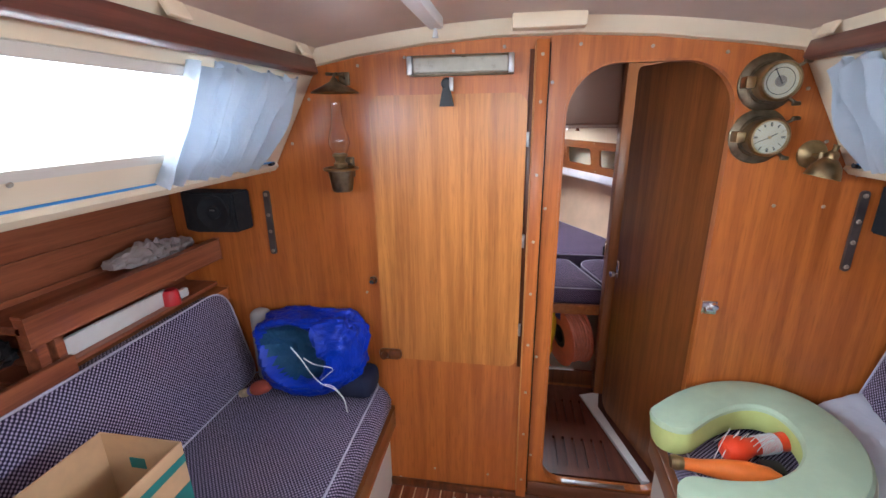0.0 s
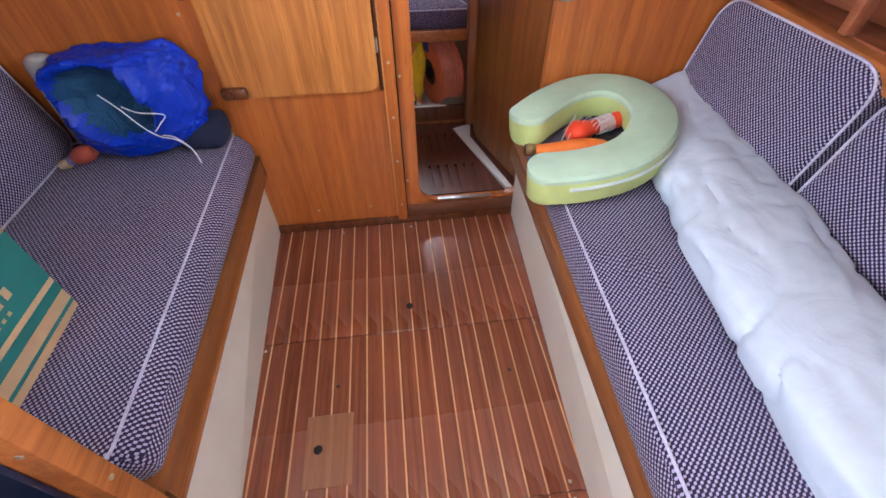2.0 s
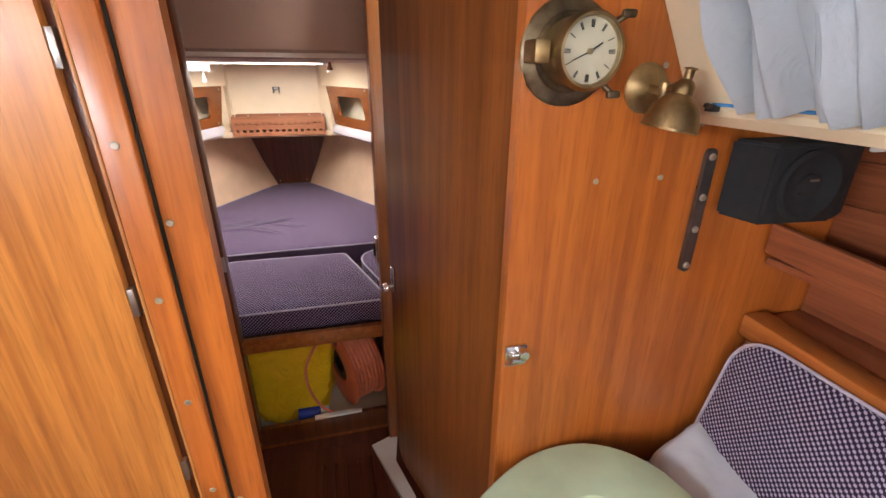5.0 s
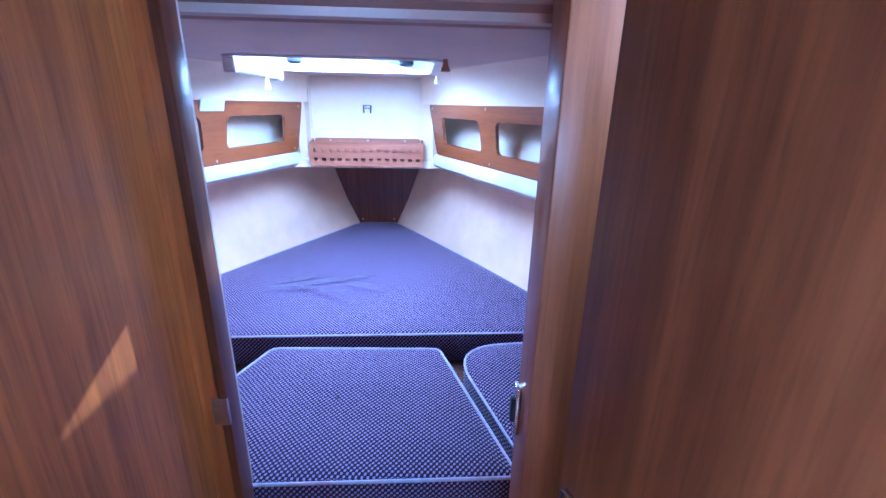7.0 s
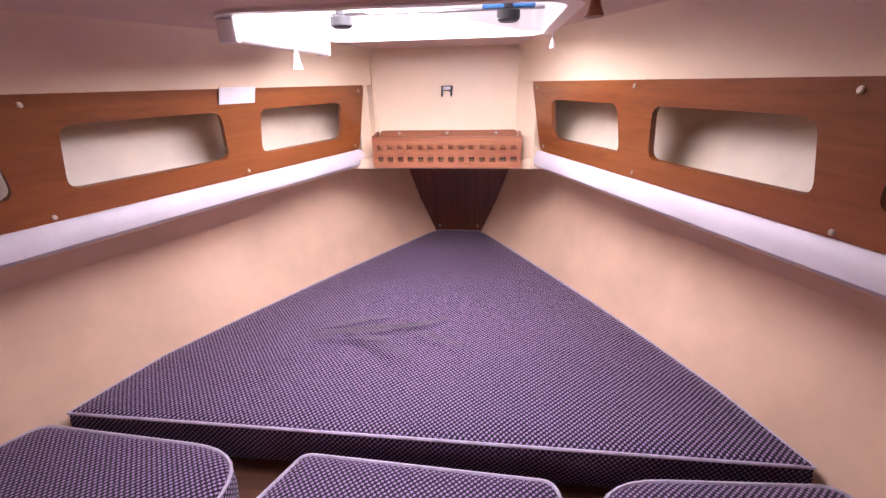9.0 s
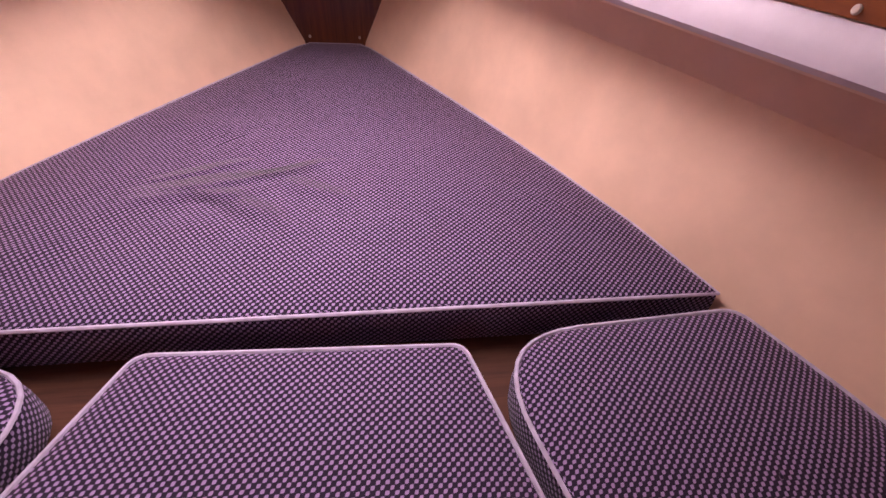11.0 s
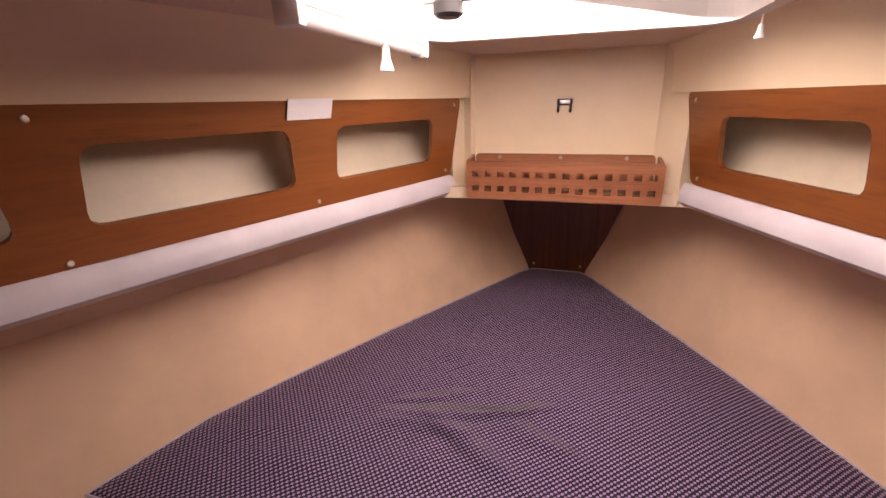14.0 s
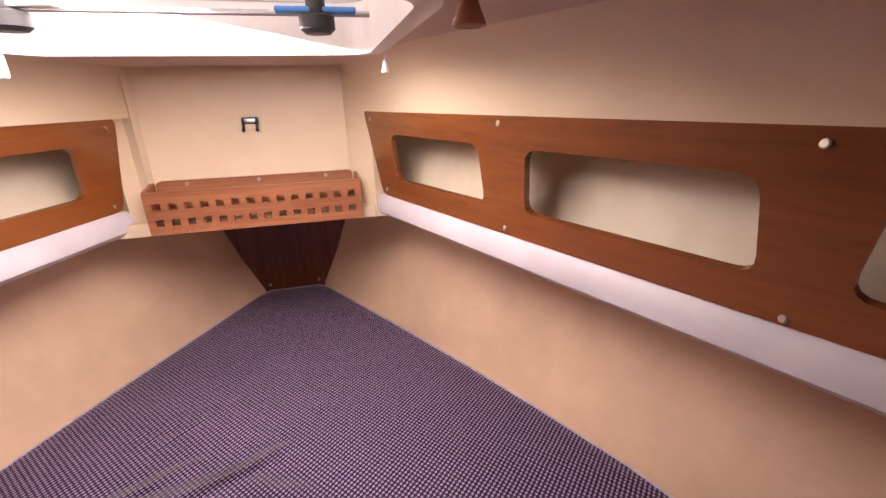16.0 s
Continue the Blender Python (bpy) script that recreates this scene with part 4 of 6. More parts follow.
YS = [2.05 + i * (3.79 - 2.05) / 24 for i in range(25)]
for s in (-1, 1):
    rings = []
    drop = lambda y, s=s: 0.015 * max(0.0, 3.3 - y) / 0.9 if s < 0 else 0.0
    for y in YS:
        xb, xp = berth_x(y), panel_x(min(y, 3.33))
        bow = max(0, (y - 2.5) / 1.27)
        flare = 0.08 + 0.07 * bow
        xw = xb + flare
        xl = min(xp + 0.046, xw + 0.01)
        prof = [(xb - 0.09, 0.36), (xb - 0.012, 0.54), (xb + 0.004, 0.60), (xb + flare * 0.45, 0.74), (xb + flare * 0.75, 0.85), (xw * 0.7 + xl * 0.3, 0.925), (xw * 0.25 + xl * 0.75, 0.948), (xl - 0.004, 0.958), (xl - 0.016, 0.967), (xl - 0.018, 0.98), (xl - 0.006, 1.0), (xl + 0.016, 1.014), (xw + 0.02, 1.018), (xw + 0.05, 1.03)]
        back = [(xw + 0.07, 1.03), (xw + 0.07, 0.9), (xb + 0.03, 0.55), (xb - 0.06, 0.34)]
        rings.append([(s * x, y, z - (drop(y) if 0.92 < z < 1.016 else 0.0)) for x, z in prof + back])
    single("wall_port_berth" if s < 0 else "wall_starboard_berth", loft(rings), HULL, "peach cream moulded hull side with a rounded shelf lip", "wall", kind="structure")
    # separate paler strip, slightly proud of the shelf lip
    rings = []
    for y in YS:
        y = min(y, 3.335)
        xl = panel_x(y) + 0.046
        rings.append([(x, y, z - drop(y)) for x, y, z in ((s * (xl - 0.010), y, 0.962), (s * (xl - 0.0205), y, 0.970), (s * (xl - 0.0215), y, 0.984), (s * (xl - 0.014), y, 1.004), (s * (xl - 0.006), y, 1.013), (s * (xl + 0.002), y, 1.008), (s * (xl - 0.010), y, 0.985), (s * (xl - 0.006), y, 0.964))])
    single("trim_port_lip" if s < 0 else "trim_starboard_lip", loft(rings), LIPWHITE, "pale lilac strip laid over the rounded shelf lip under the lockers", "trim", kind="structure")
    # outer hull behind the lockers
    rings = []
    for y in YS:
        xo = panel_x(y) + 0.118
        rings.append([(s * x, y, z) for x, z in ((xo - 0.02, 1.0), (xo + 0.015, 1.1), (xo + 0.03, 1.3), (xo + 0.06, 1.3), (xo + 0.05, 1.0))])
    single("wall_port_locker" if s < 0 else "wall_starboard_locker", loft(rings), INNERHULL, "cream inner hull seen through the locker openings", "wall", kind="structure")

    # locker front panel with rounded openings
    def lock(u, v, s=s, drop=drop):
        y = 2.06 + u + (0.036 if s < 0 else 0)
        z = 1.014 + v - drop(y) * (1 - v / 0.2)
        return (s * (panel_x(y - (0.036 if s < 0 else 0)) + 0.036 - 0.2 * v - (0.012 if s < 0 else 0)), y, z)
    holes = []
    for y0, y1 in ((2.930, 3.205), (2.56, 2.845), (2.18, 2.487)):
        holes.append(soften([(y0 - 2.06 + (0.008 if y0 > 2.9 else 0), 0.047), (y1 - 2.06 + 0.008, 0.047), (y1 - 2.06 - 0.012, 0.15), (y0 - 2.06, 0.15)], [0.022] * 4, 4))
    outline = soften([(0.0, 0.0), (1.235, 0.0), (1.222, 0.2), (0.0, 0.2)], [0, 0.02, 0.02, 0], 4)
    nrm = (s * 0.011, 0.0045, 0.002)
    lf = thing("berth_locker", lock(0.6, 0.0), "brown veneered locker front with three rounded openings", "locker front", "locker fronts")
    part("board", plate(outline, holes, lock, nrm), LOCKERWOOD, lf, "", False)
    spin = Matrix.Rotation(radians(-s * 80), 4, "Y") @ Matrix.Rotation(radians(0), 4, "Z")
    screws(lf, [Vector(lock(y - 2.06, v)) - Vector((s * 0.001, 0, 0)) for y, v in ((2.52, 0.182), (2.535, 0.008), (2.876, 0.185), (2.90, 0.012), (3.26, 0.18), (3.27, 0.016))], spin)
    # cream upper strip above the panel, up to the deckhead
    rings = []
    for y, k in ((2.05, 1.0), (2.5, 1.0), (2.9, 1.0), (3.1, 0.7), (3.25, 0.3), (3.357, 0.08)):
        x = panel_x(y) - 0.004
        rings.append([(s * x, y, 1.21), (s * (x - 0.012 * k), y, 1.262), (s * (x - 0.045 * k), y, 1.296), (s * (x - 0.12 * k), y, 1.314), (s * (x - 0.12 * k), y, 1.335), (s * (x + 0.03), y, 1.335), (s * (x + 0.03), y, 1.21)])
    single("trim_port_deckhead" if s < 0 else "trim_starboard_deckhead", loft(rings), CREAM, "cream moulded band under the foredeck", "trim", kind="structure")

# deckhead with the hatch opening
HX, HC, HY0, HY1 = 0.243, 0.015, 2.59, 3.045
bm = plate([(-1.35, 2.09), (1.35, 2.09), (0.45, 3.86), (-0.45, 3.86)], [rounded(HC - HX - 0.012, HC + HX + 0.012, HY0 - 0.012, HY1 + 0.012, 0.06)], lambda u, v: (u, v, 1.312), (0, 0, 0.03))
single("ceiling_forecabin", bm, HEADLINER, "mauve beige lining under the foredeck", "ceiling", kind="structure", smooth=False)
bm = loft([[(-0.80, 2.052, 1.62), (0.80, 2.052, 1.62)], [(-0.80, 2.054, 1.40), (0.80, 2.054, 1.40)], [(-0.8, 2.075, 1.33), (0.8, 2.075, 1.33)], [(-0.8, 2.12, 1.309), (0.8, 2.12, 1.309)]], False)
ex = bmesh.ops.extrude_face_region(bm, geom=bm.faces[:])
bmesh.ops.translate(bm, vec=(0, 0.02, 0.02), verts=[v for v in ex["geom"] if isinstance(v, bmesh.types.BMVert)])
single("ceiling_step", bm, STEP, "brown lining of the step between roof and foredeck", "ceiling", kind="structure")
for s in (-1, 1):
    rings = [[(s * 0.66, y, 1.25), (s * 0.66, y, 1.66), (s * 0.70, y, 1.66), (s * 1.32, y, 1.25)] for y in (1.423, FY)]
    single("wall_passage_upper", loft(rings), CREAM, "cream upper side of the passage", "wall", kind="structure")

# assumed portlight, never in view; added on the solid wall behind the passage fill
port3 = thing("assumed_portlight", (0.66, 1.78, 1.36), "assumed unseen portlight added high in the passage side to light it", "window", kind="structure")
part("window_frame", plate(rounded(1.66, 1.90, 1.37, 1.49, 0.05), [rounded(1.675, 1.885, 1.382, 1.478, 0.04)], lambda u, v: (0.644, u, v), (0.015, 0, 0)), STEEL, port3, "", False)
part("pane", plate(rounded(1.676, 1.884, 1.383, 1.477, 0.04), [], lambda u, v: (0.653, u, v), (0.004, 0, 0)), ACRYLIC, port3, "", False)
hatch = thing("deck_hatch", (0, 2.83, 1.34), "bright acrylic deck hatch in a white frame with two black knobs", "hatch", kind="structure")
part("coaming", plate(rounded(HC - HX - 0.022, HC + HX + 0.022, HY0 - 0.022, HY1 + 0.022, 0.065), [rounded(HC - HX, HC + HX, HY0, HY1, 0.05)], lambda u, v: (u, v, 1.307), (0, 0, 0.075)), WHITE, hatch, "white moulded coaming", False)
part("hatch_frame", plate(rounded(HC - HX - 0.01, HC + HX + 0.01, HY0 - 0.01, HY1 + 0.01, 0.06), [rounded(HC - HX + 0.001, HC + HX - 0.001, HY0 + 0.001, HY1 - 0.001, 0.05)], lambda u, v: (u, v, 1.383), (0, 0, 0.008)), STEEL, hatch, "grey metal frame", False)
pane = part("pane", plate(rounded(HC - HX - 0.002, HC + HX + 0.002, HY0 - 0.002, HY1 + 0.002, 0.05), [], lambda u, v: (u, v, 1.39), (0, 0, 0.008)), ACRYLIC, hatch, "", False)
pane.visible_shadow = False
for x in (-0.150, 0.181):
    part("knob", lathe([(0, -0.020), (0.016, -0.020), (0.022, -0.015), (0.022, 0.0), (0.012, 0.004), (0.012, 0.02)], Matrix.Translation((x, 2.885, 1.338)), 18), BLACK, hatch, "black clamp knob")
    part("bracket", box((x - 0.05, 2.876, 1.342), (x + 0.05, 2.896, 1.349), 0.003), BLUELINE if x > 0 else STEEL, hatch, "clamp bracket")
part("hold_bar", tube([(-0.22, 2.905, 1.345), (0.25, 2.905, 1.345)], 0.004, 8), STEEL, hatch, "thin metal bar")

# front wall, box end and the dark stem panel
bm = plate([(-0.315, 0.945), (0.315, 0.945), (0.29, 1.33), (-0.29, 1.33)], [], lambda u, v: (u, 3.36, v), (0, 0.03, 0))
single("wall_bow", bm, CREAM, "cream front wall of the forecabin", "wall", kind="structure", smooth=False)
bm = loft([[(-0.36, 3.31, 0.955), (0.36, 3.31, 0.955), (0.36, 3.31, 0.985), (-0.36, 3.31, 0.985)], [(-0.30, 3.80, 0.955), (0.30, 3.80, 0.955), (0.30, 3.80, 0.985), (-0.30, 3.80, 0.985)]])
single("ceiling_bow_soffit", bm, CREAM, "cream underside of the bow box", "ceiling", kind="structure", smooth=False)
for s in (-1, 1):
    e = 0.03 if s < 0 else 0.0
    bm = loft([[(s * 0.228, 3.345, z), (s * 0.25, 3.33 + e, z), (s * 0.275, 3.305 + e, z), (s * 0.31, 3.335 + e, z), (s * 0.22, 3.359, z)] for z in (0.96, 1.31)])
    single("trim_bow_port" if s < 0 else "trim_bow_starboard", bm, CREAM, "cream rounded corner of the front wall", "trim", kind="structure")
stem = single("stem_panel", plate([(-0.105, 0.56), (0.105, 0.56), (0.245, 0.955), (-0.245, 0.955)], [], lambda u, v: (u, 3.77, v), (0, 0.015, 0)), MAHOGANY,
              "dark mahogany wedge shaped panel at the stem", "panel", smooth=False)
screws(stem, [(x, 3.768, z) for x, z in ((-0.085, 0.612), (0.085, 0.612))], FACE_AFT)

# berth cushions
vb = [(-0.70, 2.55), (0.715, 2.565)]
right = [(berth_x(y) - 0.008, y) for y in (2.75, 2.95, 3.15, 3.35, 3.55, 3.72)] + [(0.085, 3.762)]
pts = vb + right + [(-x, y) for x, y in right[::-1]]
cushion("berth_cushion", pts, 0.10, Matrix.Translation((0, 0, 0.497)), "large triangular navy dotted berth cushion, creased", "berth cushions", 0.006, 0.012, seed=2.5, material=CREASED)
cushion("infill_cushion", soften([(-0.345, 2.072), (0.40, 2.072), (0.275, 2.50), (-0.172, 2.512)], [0.01, 0.01, 0.02, 0.02]), 0.088, Matrix.Translation((0, 0, 0.498)),
        "navy dotted infill cushion with slanting sides and pale piping", "berth cushions", 0.006, 0.006, seed=3.3, material=BERTHFABRIC)
for s in (-1, 1):
    if s < 0:
        pts = [(-0.375, 2.072), (-0.240, 2.505), (-0.735, 2.525), (-berth_x(2.4) + 0.01, 2.40), (-berth_x(2.08) + 0.01, 2.075)]
    else:
        pts = [(0.425, 2.072), (0.305, 2.51), (0.735, 2.54), (berth_x(2.4) - 0.01, 2.40), (berth_x(2.08) - 0.01, 2.075)]
    pts = soften(pts, [0.01, 0.155, 0.03, 0.0, 0.01], 9)
    if s < 0:
        pts = pts[::-1]
    cushion("side_berth_cushion", pts, 0.088, Matrix.Translation((0, 0, 0.498)), "navy dotted berth side cushion with a rounded corner", "berth cushions", 0.008, 0.006, seed=4.4 + s, material=BERTHFABRIC)

# slatted rack under the hook
rack = thing("slatted_rack", (0.005, 3.28, 0.965), "reddish wooden rack with two rows of square holes", "rack")
sq = []
for r in range(2):
    for i in range(14):
        x = -0.200 + i * 0.0319
        z = 0.990 + r * 0.036
        sq.append([(x - 0.0085, z - 0.0075), (x + 0.0085, z - 0.0075), (x + 0.0085, z + 0.0075), (x - 0.0085, z + 0.0075)])
part("front", plate(rounded(-0.223, 0.238, 0.964, 1.058, 0.006), sq, lambda u, v: (u, 3.279, v), (0, 0.012, 0)), RACKWOOD, rack, "", False)
part("bottom", box((-0.218, 3.291, 0.966), (0.233, 3.350, 0.974), 0.001), RACKWOOD, rack)
part("back", plate(soften([(-0.215, 0.974), (0.225, 0.974), (0.225, 1.07), (-0.215, 1.07)], [0, 0, 0.012, 0.012]), [], lambda u, v: (u, 3.348, v), (0, 0.01, 0)), RACKWOOD, rack, "", False)
for x in (-0.222, 0.232):
    part("end", plate(soften([(3.288, 0.97), (3.352, 0.97), (3.352, 1.068), (3.288, 1.058)], 0.004), [], lambda u, v, x=x: (x - 0.004, u, v), (0.008, 0, 0)), RACKWOOD, rack, "", False)
screws(rack, [(x, 3.347, 1.062) for x in (-0.15, 0.005, 0.16)], FACE_AFT)

hk = thing("coat_hook", (0.008, 3.32, 1.17), "small black and steel hook on the front wall", "hook")
part("plate", box((-0.012, 3.353, 1.188), (0.024, 3.360, 1.203), 0.002), BLACK, hk)
for x in (-0.0085, 0.0205):
    part("prong", tube(spline([(x, 3.357, 1.195), (x, 3.350, 1.186), (x, 3.347, 1.174), (x, 3.343, 1.177)], 4), 0.003, 8), BLACK, hk)
part("inset", box((-0.006, 3.351, 1.190), (0.018, 3.354, 1.200), 0.001), STEEL, hk)

# tube light with its pull cord
TX = -0.226
tl = thing("tube_light", (TX, 2.76, 1.275), "slim white tube light on the edge of the deck hatch", "lamp")
part("housing", box((TX - 0.015, 2.60, 1.292), (TX + 0.015, 2.972, 1.3065), 0.004), WHITE, tl)
part("diffuser", loft([[(TX + 0.013 * math.cos(a), y, 1.292 - 0.017 * math.sin(a)) for a in [math.pi * i / 8 for i in range(9)]] for y in (2.612, 2.962)]), TUBE, tl, "milky diffuser")
for y in (2.606, 2.966):
    part("end_cap", box((TX - 0.0155, y - 0.008, 1.273), (TX + 0.0155, y + 0.008, 1.305), 0.005), WHITE, tl)


def pull(x, y, z, n, r, material, label):
    ob = thing("cord_pull", (x, y, z - n), label, "cord pull", "cord pulls")
    part("cord", tube([(x, y, 1.312), (x, y, z - 0.006)], 0.0012, 6), CORD, ob)
    part("bell", lathe([(0, 0), (r * 0.45, -0.001), (r * 0.55, -n * 0.5), (r, -n), (r * 0.8, -n - 0.001), (0, -n + 0.002)], Matrix.Translation((x, y, z)), 14), material, ob)


pull(-0.186, 2.735, 1.268, 0.028, 0.009, WHITE, "white bell shaped pull on the tube light")
pull(0.276, 2.973, 1.294, 0.018, 0.007, WHITE, "small white pull hanging from the deckhead")
pull(0.28, 2.559, 1.311, 0.027, 0.012, RACKWOOD, "turned wooden pull under the deckhead")

lb = thing("paper_label", (-0.42, 2.82, 1.19), "white card stuck on the locker front", "label")
a, b = Vector((-panel_x(2.905) + 0.023, 2.947, 1.205)), Vector((-panel_x(2.82) + 0.023, 2.862, 1.205))
bm = plate([(0, 0), (1, 0), (1, 1), (0, 1)], [], lambda u, v: Vector((-0.0005, 0, 0)) + b.lerp(a, u) + Vector((-0.008 * (1 - v), 0, 0.035 * v - 0.027)), (0.002, -0.001, 0))
part("card", bm, PAPER, lb, "", False)


# ---- things on the saloon bulkhead ----
def bulb_lamp(x, y):
    ob = thing("oil_lamp", (x, y, 1.155), "tarnished brass oil lamp with glass chimney and smoke bell", "oil lamp")
    at = lambda z: Matrix.Translation((x, y, z))
    part("font", lathe([(0, 0), (0.026, 0), (0.030, 0.006), (0.037, 0.055), (0.038, 0.062), (0.030, 0.068), (0, 0.07)], at(1.156), 28), DULLBRASS, ob)
    part("gimbal_ring", lathe([(0.040, 0), (0.050, 0.002), (0.052, 0.007), (0.046, 0.010), (0.039, 0.007), (0.040, 0)], at(1.217), 28), BRASS, ob)
    part("burner", lathe([(0, 0), (0.018, 0), (0.020, 0.012), (0.013, 0.018), (0.016, 0.026), (0.022, 0.034), (0.020, 0.040), (0, 0.04)], at(1.226), 20), BRASS, ob, "brass burner")
    part("wick_wheel", lathe([(0, 0), (0.006, 0), (0.006, 0.003), (0, 0.003)], at(1.245) @ Matrix.Translation((0.03, 0, 0)) @ Matrix.Rotation(radians(90), 4, "Y"), 12), BRASS, ob)
    chim = [(0.019, 0.0), (0.026, 0.018), (0.031, 0.035), (0.028, 0.055), (0.020, 0.080), (0.0155, 0.11), (0.0145, 0.145)]
    part("chimney", lathe(chim + [(r - 0.0012, z) for r, z in chim[::-1]], at(1.262), 24), GLASS, ob, "clear glass chimney")
    part("smoke_bell", lathe([(0.066, 0), (0.064, 0.003), (0.03, 0.020), (0.012, 0.030), (0.006, 0.040), (0, 0.041), (0, 0.036), (0.011, 0.027), (0.03, 0.016), (0.063, 0.0)], at(1.432), 28), DULLBRASS, ob, "flared metal smoke bell")
    part("bell_arm", tube(spline([(x, y, 1.470), (x, y + 0.01, 1.482), (x + 0.004, y + 0.04, 1.482), (x + 0.004, 1.398, 1.474)], 5), 0.004, 8), DULLBRASS, ob)
    part("arm_screw", tube([(x - 0.03, y + 0.02, 1.484), (x + 0.022, y + 0.02, 1.480)], 0.0045, 8), DULLBRASS, ob)
    part("bracket", box((x - 0.012, 1.383, 1.19), (x + 0.016, 1.3985, 1.25), 0.003), DULLBRASS, ob)
    part("bracket_arm", tube([(x, y + 0.045, 1.221), (x, 1.39, 1.221)], 0.005, 8), DULLBRASS, ob)
    part("wall_plate", box((x - 0.012, 1.390, 1.455), (x + 0.02, 1.3985, 1.492), 0.003), DULLBRASS, ob)


bulb_lamp(-0.545, 1.325)


def dial_case(name, z, label, clock):
    x = 0.585
    ob = thing(name, (x, 1.36, z - 0.08), label, "clock" if clock else "barometer", "brass instruments")
    m = Matrix.Translation((x, 1.3995, z)) @ FACE_AFT
    part("flange", lathe([(0, 0), (0.070, 0), (0.070, 0.004), (0.066, 0.007), (0.052, 0.009), (0.05, 0.012), (0, 0.012)], m, 40), DULLBRASS, ob, "tarnished brass flange")
    part("case", lathe([(0.042, 0.008), (0.044, 0.012), (0.043, 0.040), (0.045, 0.046), (0.0475, 0.050), (0.0475, 0.060), (0.044, 0.066), (0.0405, 0.066), (0.039, 0.058)], m, 40), BRASS, ob)
    face = part("dial", lathe([(0, 0.0575), (0.0395, 0.0575), (0.0395, 0.055)], m, 40), DIALWHITE, ob, "cream dial")
    if clock:
        for h in range(12):
            a = radians(30 * h)
            for k in range(3 if h in (0, 3, 6, 9) else 2 if h % 2 else 1):
                bm = box((-0.0006, 0.027, 0), (0.0006, 0.036, 0.0006), 0, Matrix.Translation((0, 0, 0.0577)) @ Matrix.Rotation(-a + (k - 1) * 0.06, 4, "Z"))
                bmesh.ops.transform(bm, matrix=m, verts=bm.verts)
                part("numeral_bar", bm, BLACK, face, "", False)
        for a, n, w in ((58, 0.019, 0.002), (245, 0.027, 0.0014)):
            bm = box((-w / 2, -0.005, 0), (w / 2, n, 0.0007), 0, Matrix.Translation((0, 0, 0.0587)) @ Matrix.Rotation(radians(-a), 4, "Z"))
            bmesh.ops.transform(bm, matrix=m, verts=bm.verts)
            part("pointer", bm, BLACK, face, "dark pointer", False)
        part("centre_cap", lathe([(0, 0.061), (0.004, 0.060), (0.004, 0.0577)], m, 14), BRASS, face)
    else:
        part("centre_window", lathe([(0, 0.0582), (0.013, 0.0582), (0.013, 0.0576)], m, 20), plain("grey inner dial", (0.2, 0.18, 0.15), 0.5), face, "dark inner disc")
        part("scale_ring", lathe([(0.030, 0.0576), (0.030, 0.0581), (0.0315, 0.0581), (0.0315, 0.0576)], m, 36), BLACK, face, "fine printed ring")
        bm = box((-0.001, -0.008, 0), (0.001, 0.034, 0.0007), 0, Matrix.Translation((0, 0, 0.0588)) @ Matrix.Rotation(radians(30), 4, "Z"))
        bmesh.ops.transform(bm, matrix=m, verts=bm.verts)
        part("pointer", bm, BLACK, face, "", False)
    part("glass", lathe([(0, 0.0635), (0.0395, 0.0635), (0.0395, 0.0625), (0, 0.0625)], m, 32), GLASS, ob).visible_shadow = False
    part("hinge", box((x - 0.070, 1.352, z - 0.014), (x - 0.048, 1.388, z + 0.014), 0.003), BRASS, ob)
    for a in (40, -48):
        c, s = math.cos(radians(a)), math.sin(radians(a))
        p = Vector((x + 0.052 * c, 1.36, z + 0.052 * s))
        q = Vector((x + 0.074 * c, 1.352, z + 0.070 * s))
        bm = tube([p, q], 0.004, 8)
        box((-0.010, -0.004, -0.005), (0.010, 0.004, 0.005), 0.003, Matrix.Translation(q), 2, bm)
        part("wing_screw", bm, DULLBRASS, ob)


dial_case("barometer", 1.436, "brass porthole barometer with a cream dial on the bulkhead", False)
dial_case("ship_clock", 1.304, "brass porthole clock with a white Roman dial on the bulkhead", True)

sc = thing("wall_lamp", (0.722, 1.36, 1.20), "polished brass bulkhead lamp with a bell shade", "wall lamp")
m = Matrix.Translation((0.722, 1.3995, 1.258)) @ FACE_AFT
part("back_plate", lathe([(0, 0.012), (0.016, 0.012), (0.022, 0.008), (0.032, 0.006), (0.036, 0.002), (0.036, 0)], m, 30), BRASS, sc)
part("arm", tube(spline([(0.722, 1.39, 1.258), (0.724, 1.365, 1.256), (0.728, 1.345, 1.262), (0.732, 1.336, 1.27)], 5), 0.006, 10), BRASS, sc)
part("joint", lathe([(0, -0.012), (0.007, -0.01), (0.009, 0), (0.007, 0.01), (0, 0.012)], Matrix.Translation((0.724, 1.362, 1.257)), 14), BRASS, sc)
sm = Matrix.Translation((0.715, 1.330, 1.207)) @ Matrix.Rotation(radians(13), 4, "Y")
prof = [(0.038, 0), (0.036, 0.012), (0.030, 0.030), (0.020, 0.042), (0.014, 0.046), (0.014, 0.058), (0.010, 0.064), (0.006, 0.066), (0.006, 0.078), (0.009, 0.080), (0, 0.082)]
part("shade", lathe(prof + [(0, 0.04), (0.019, 0.038), (0.029, 0.027), (0.035, 0.011), (0.037, 0)], sm, 30), BRASS, sc, "brass bell shade")
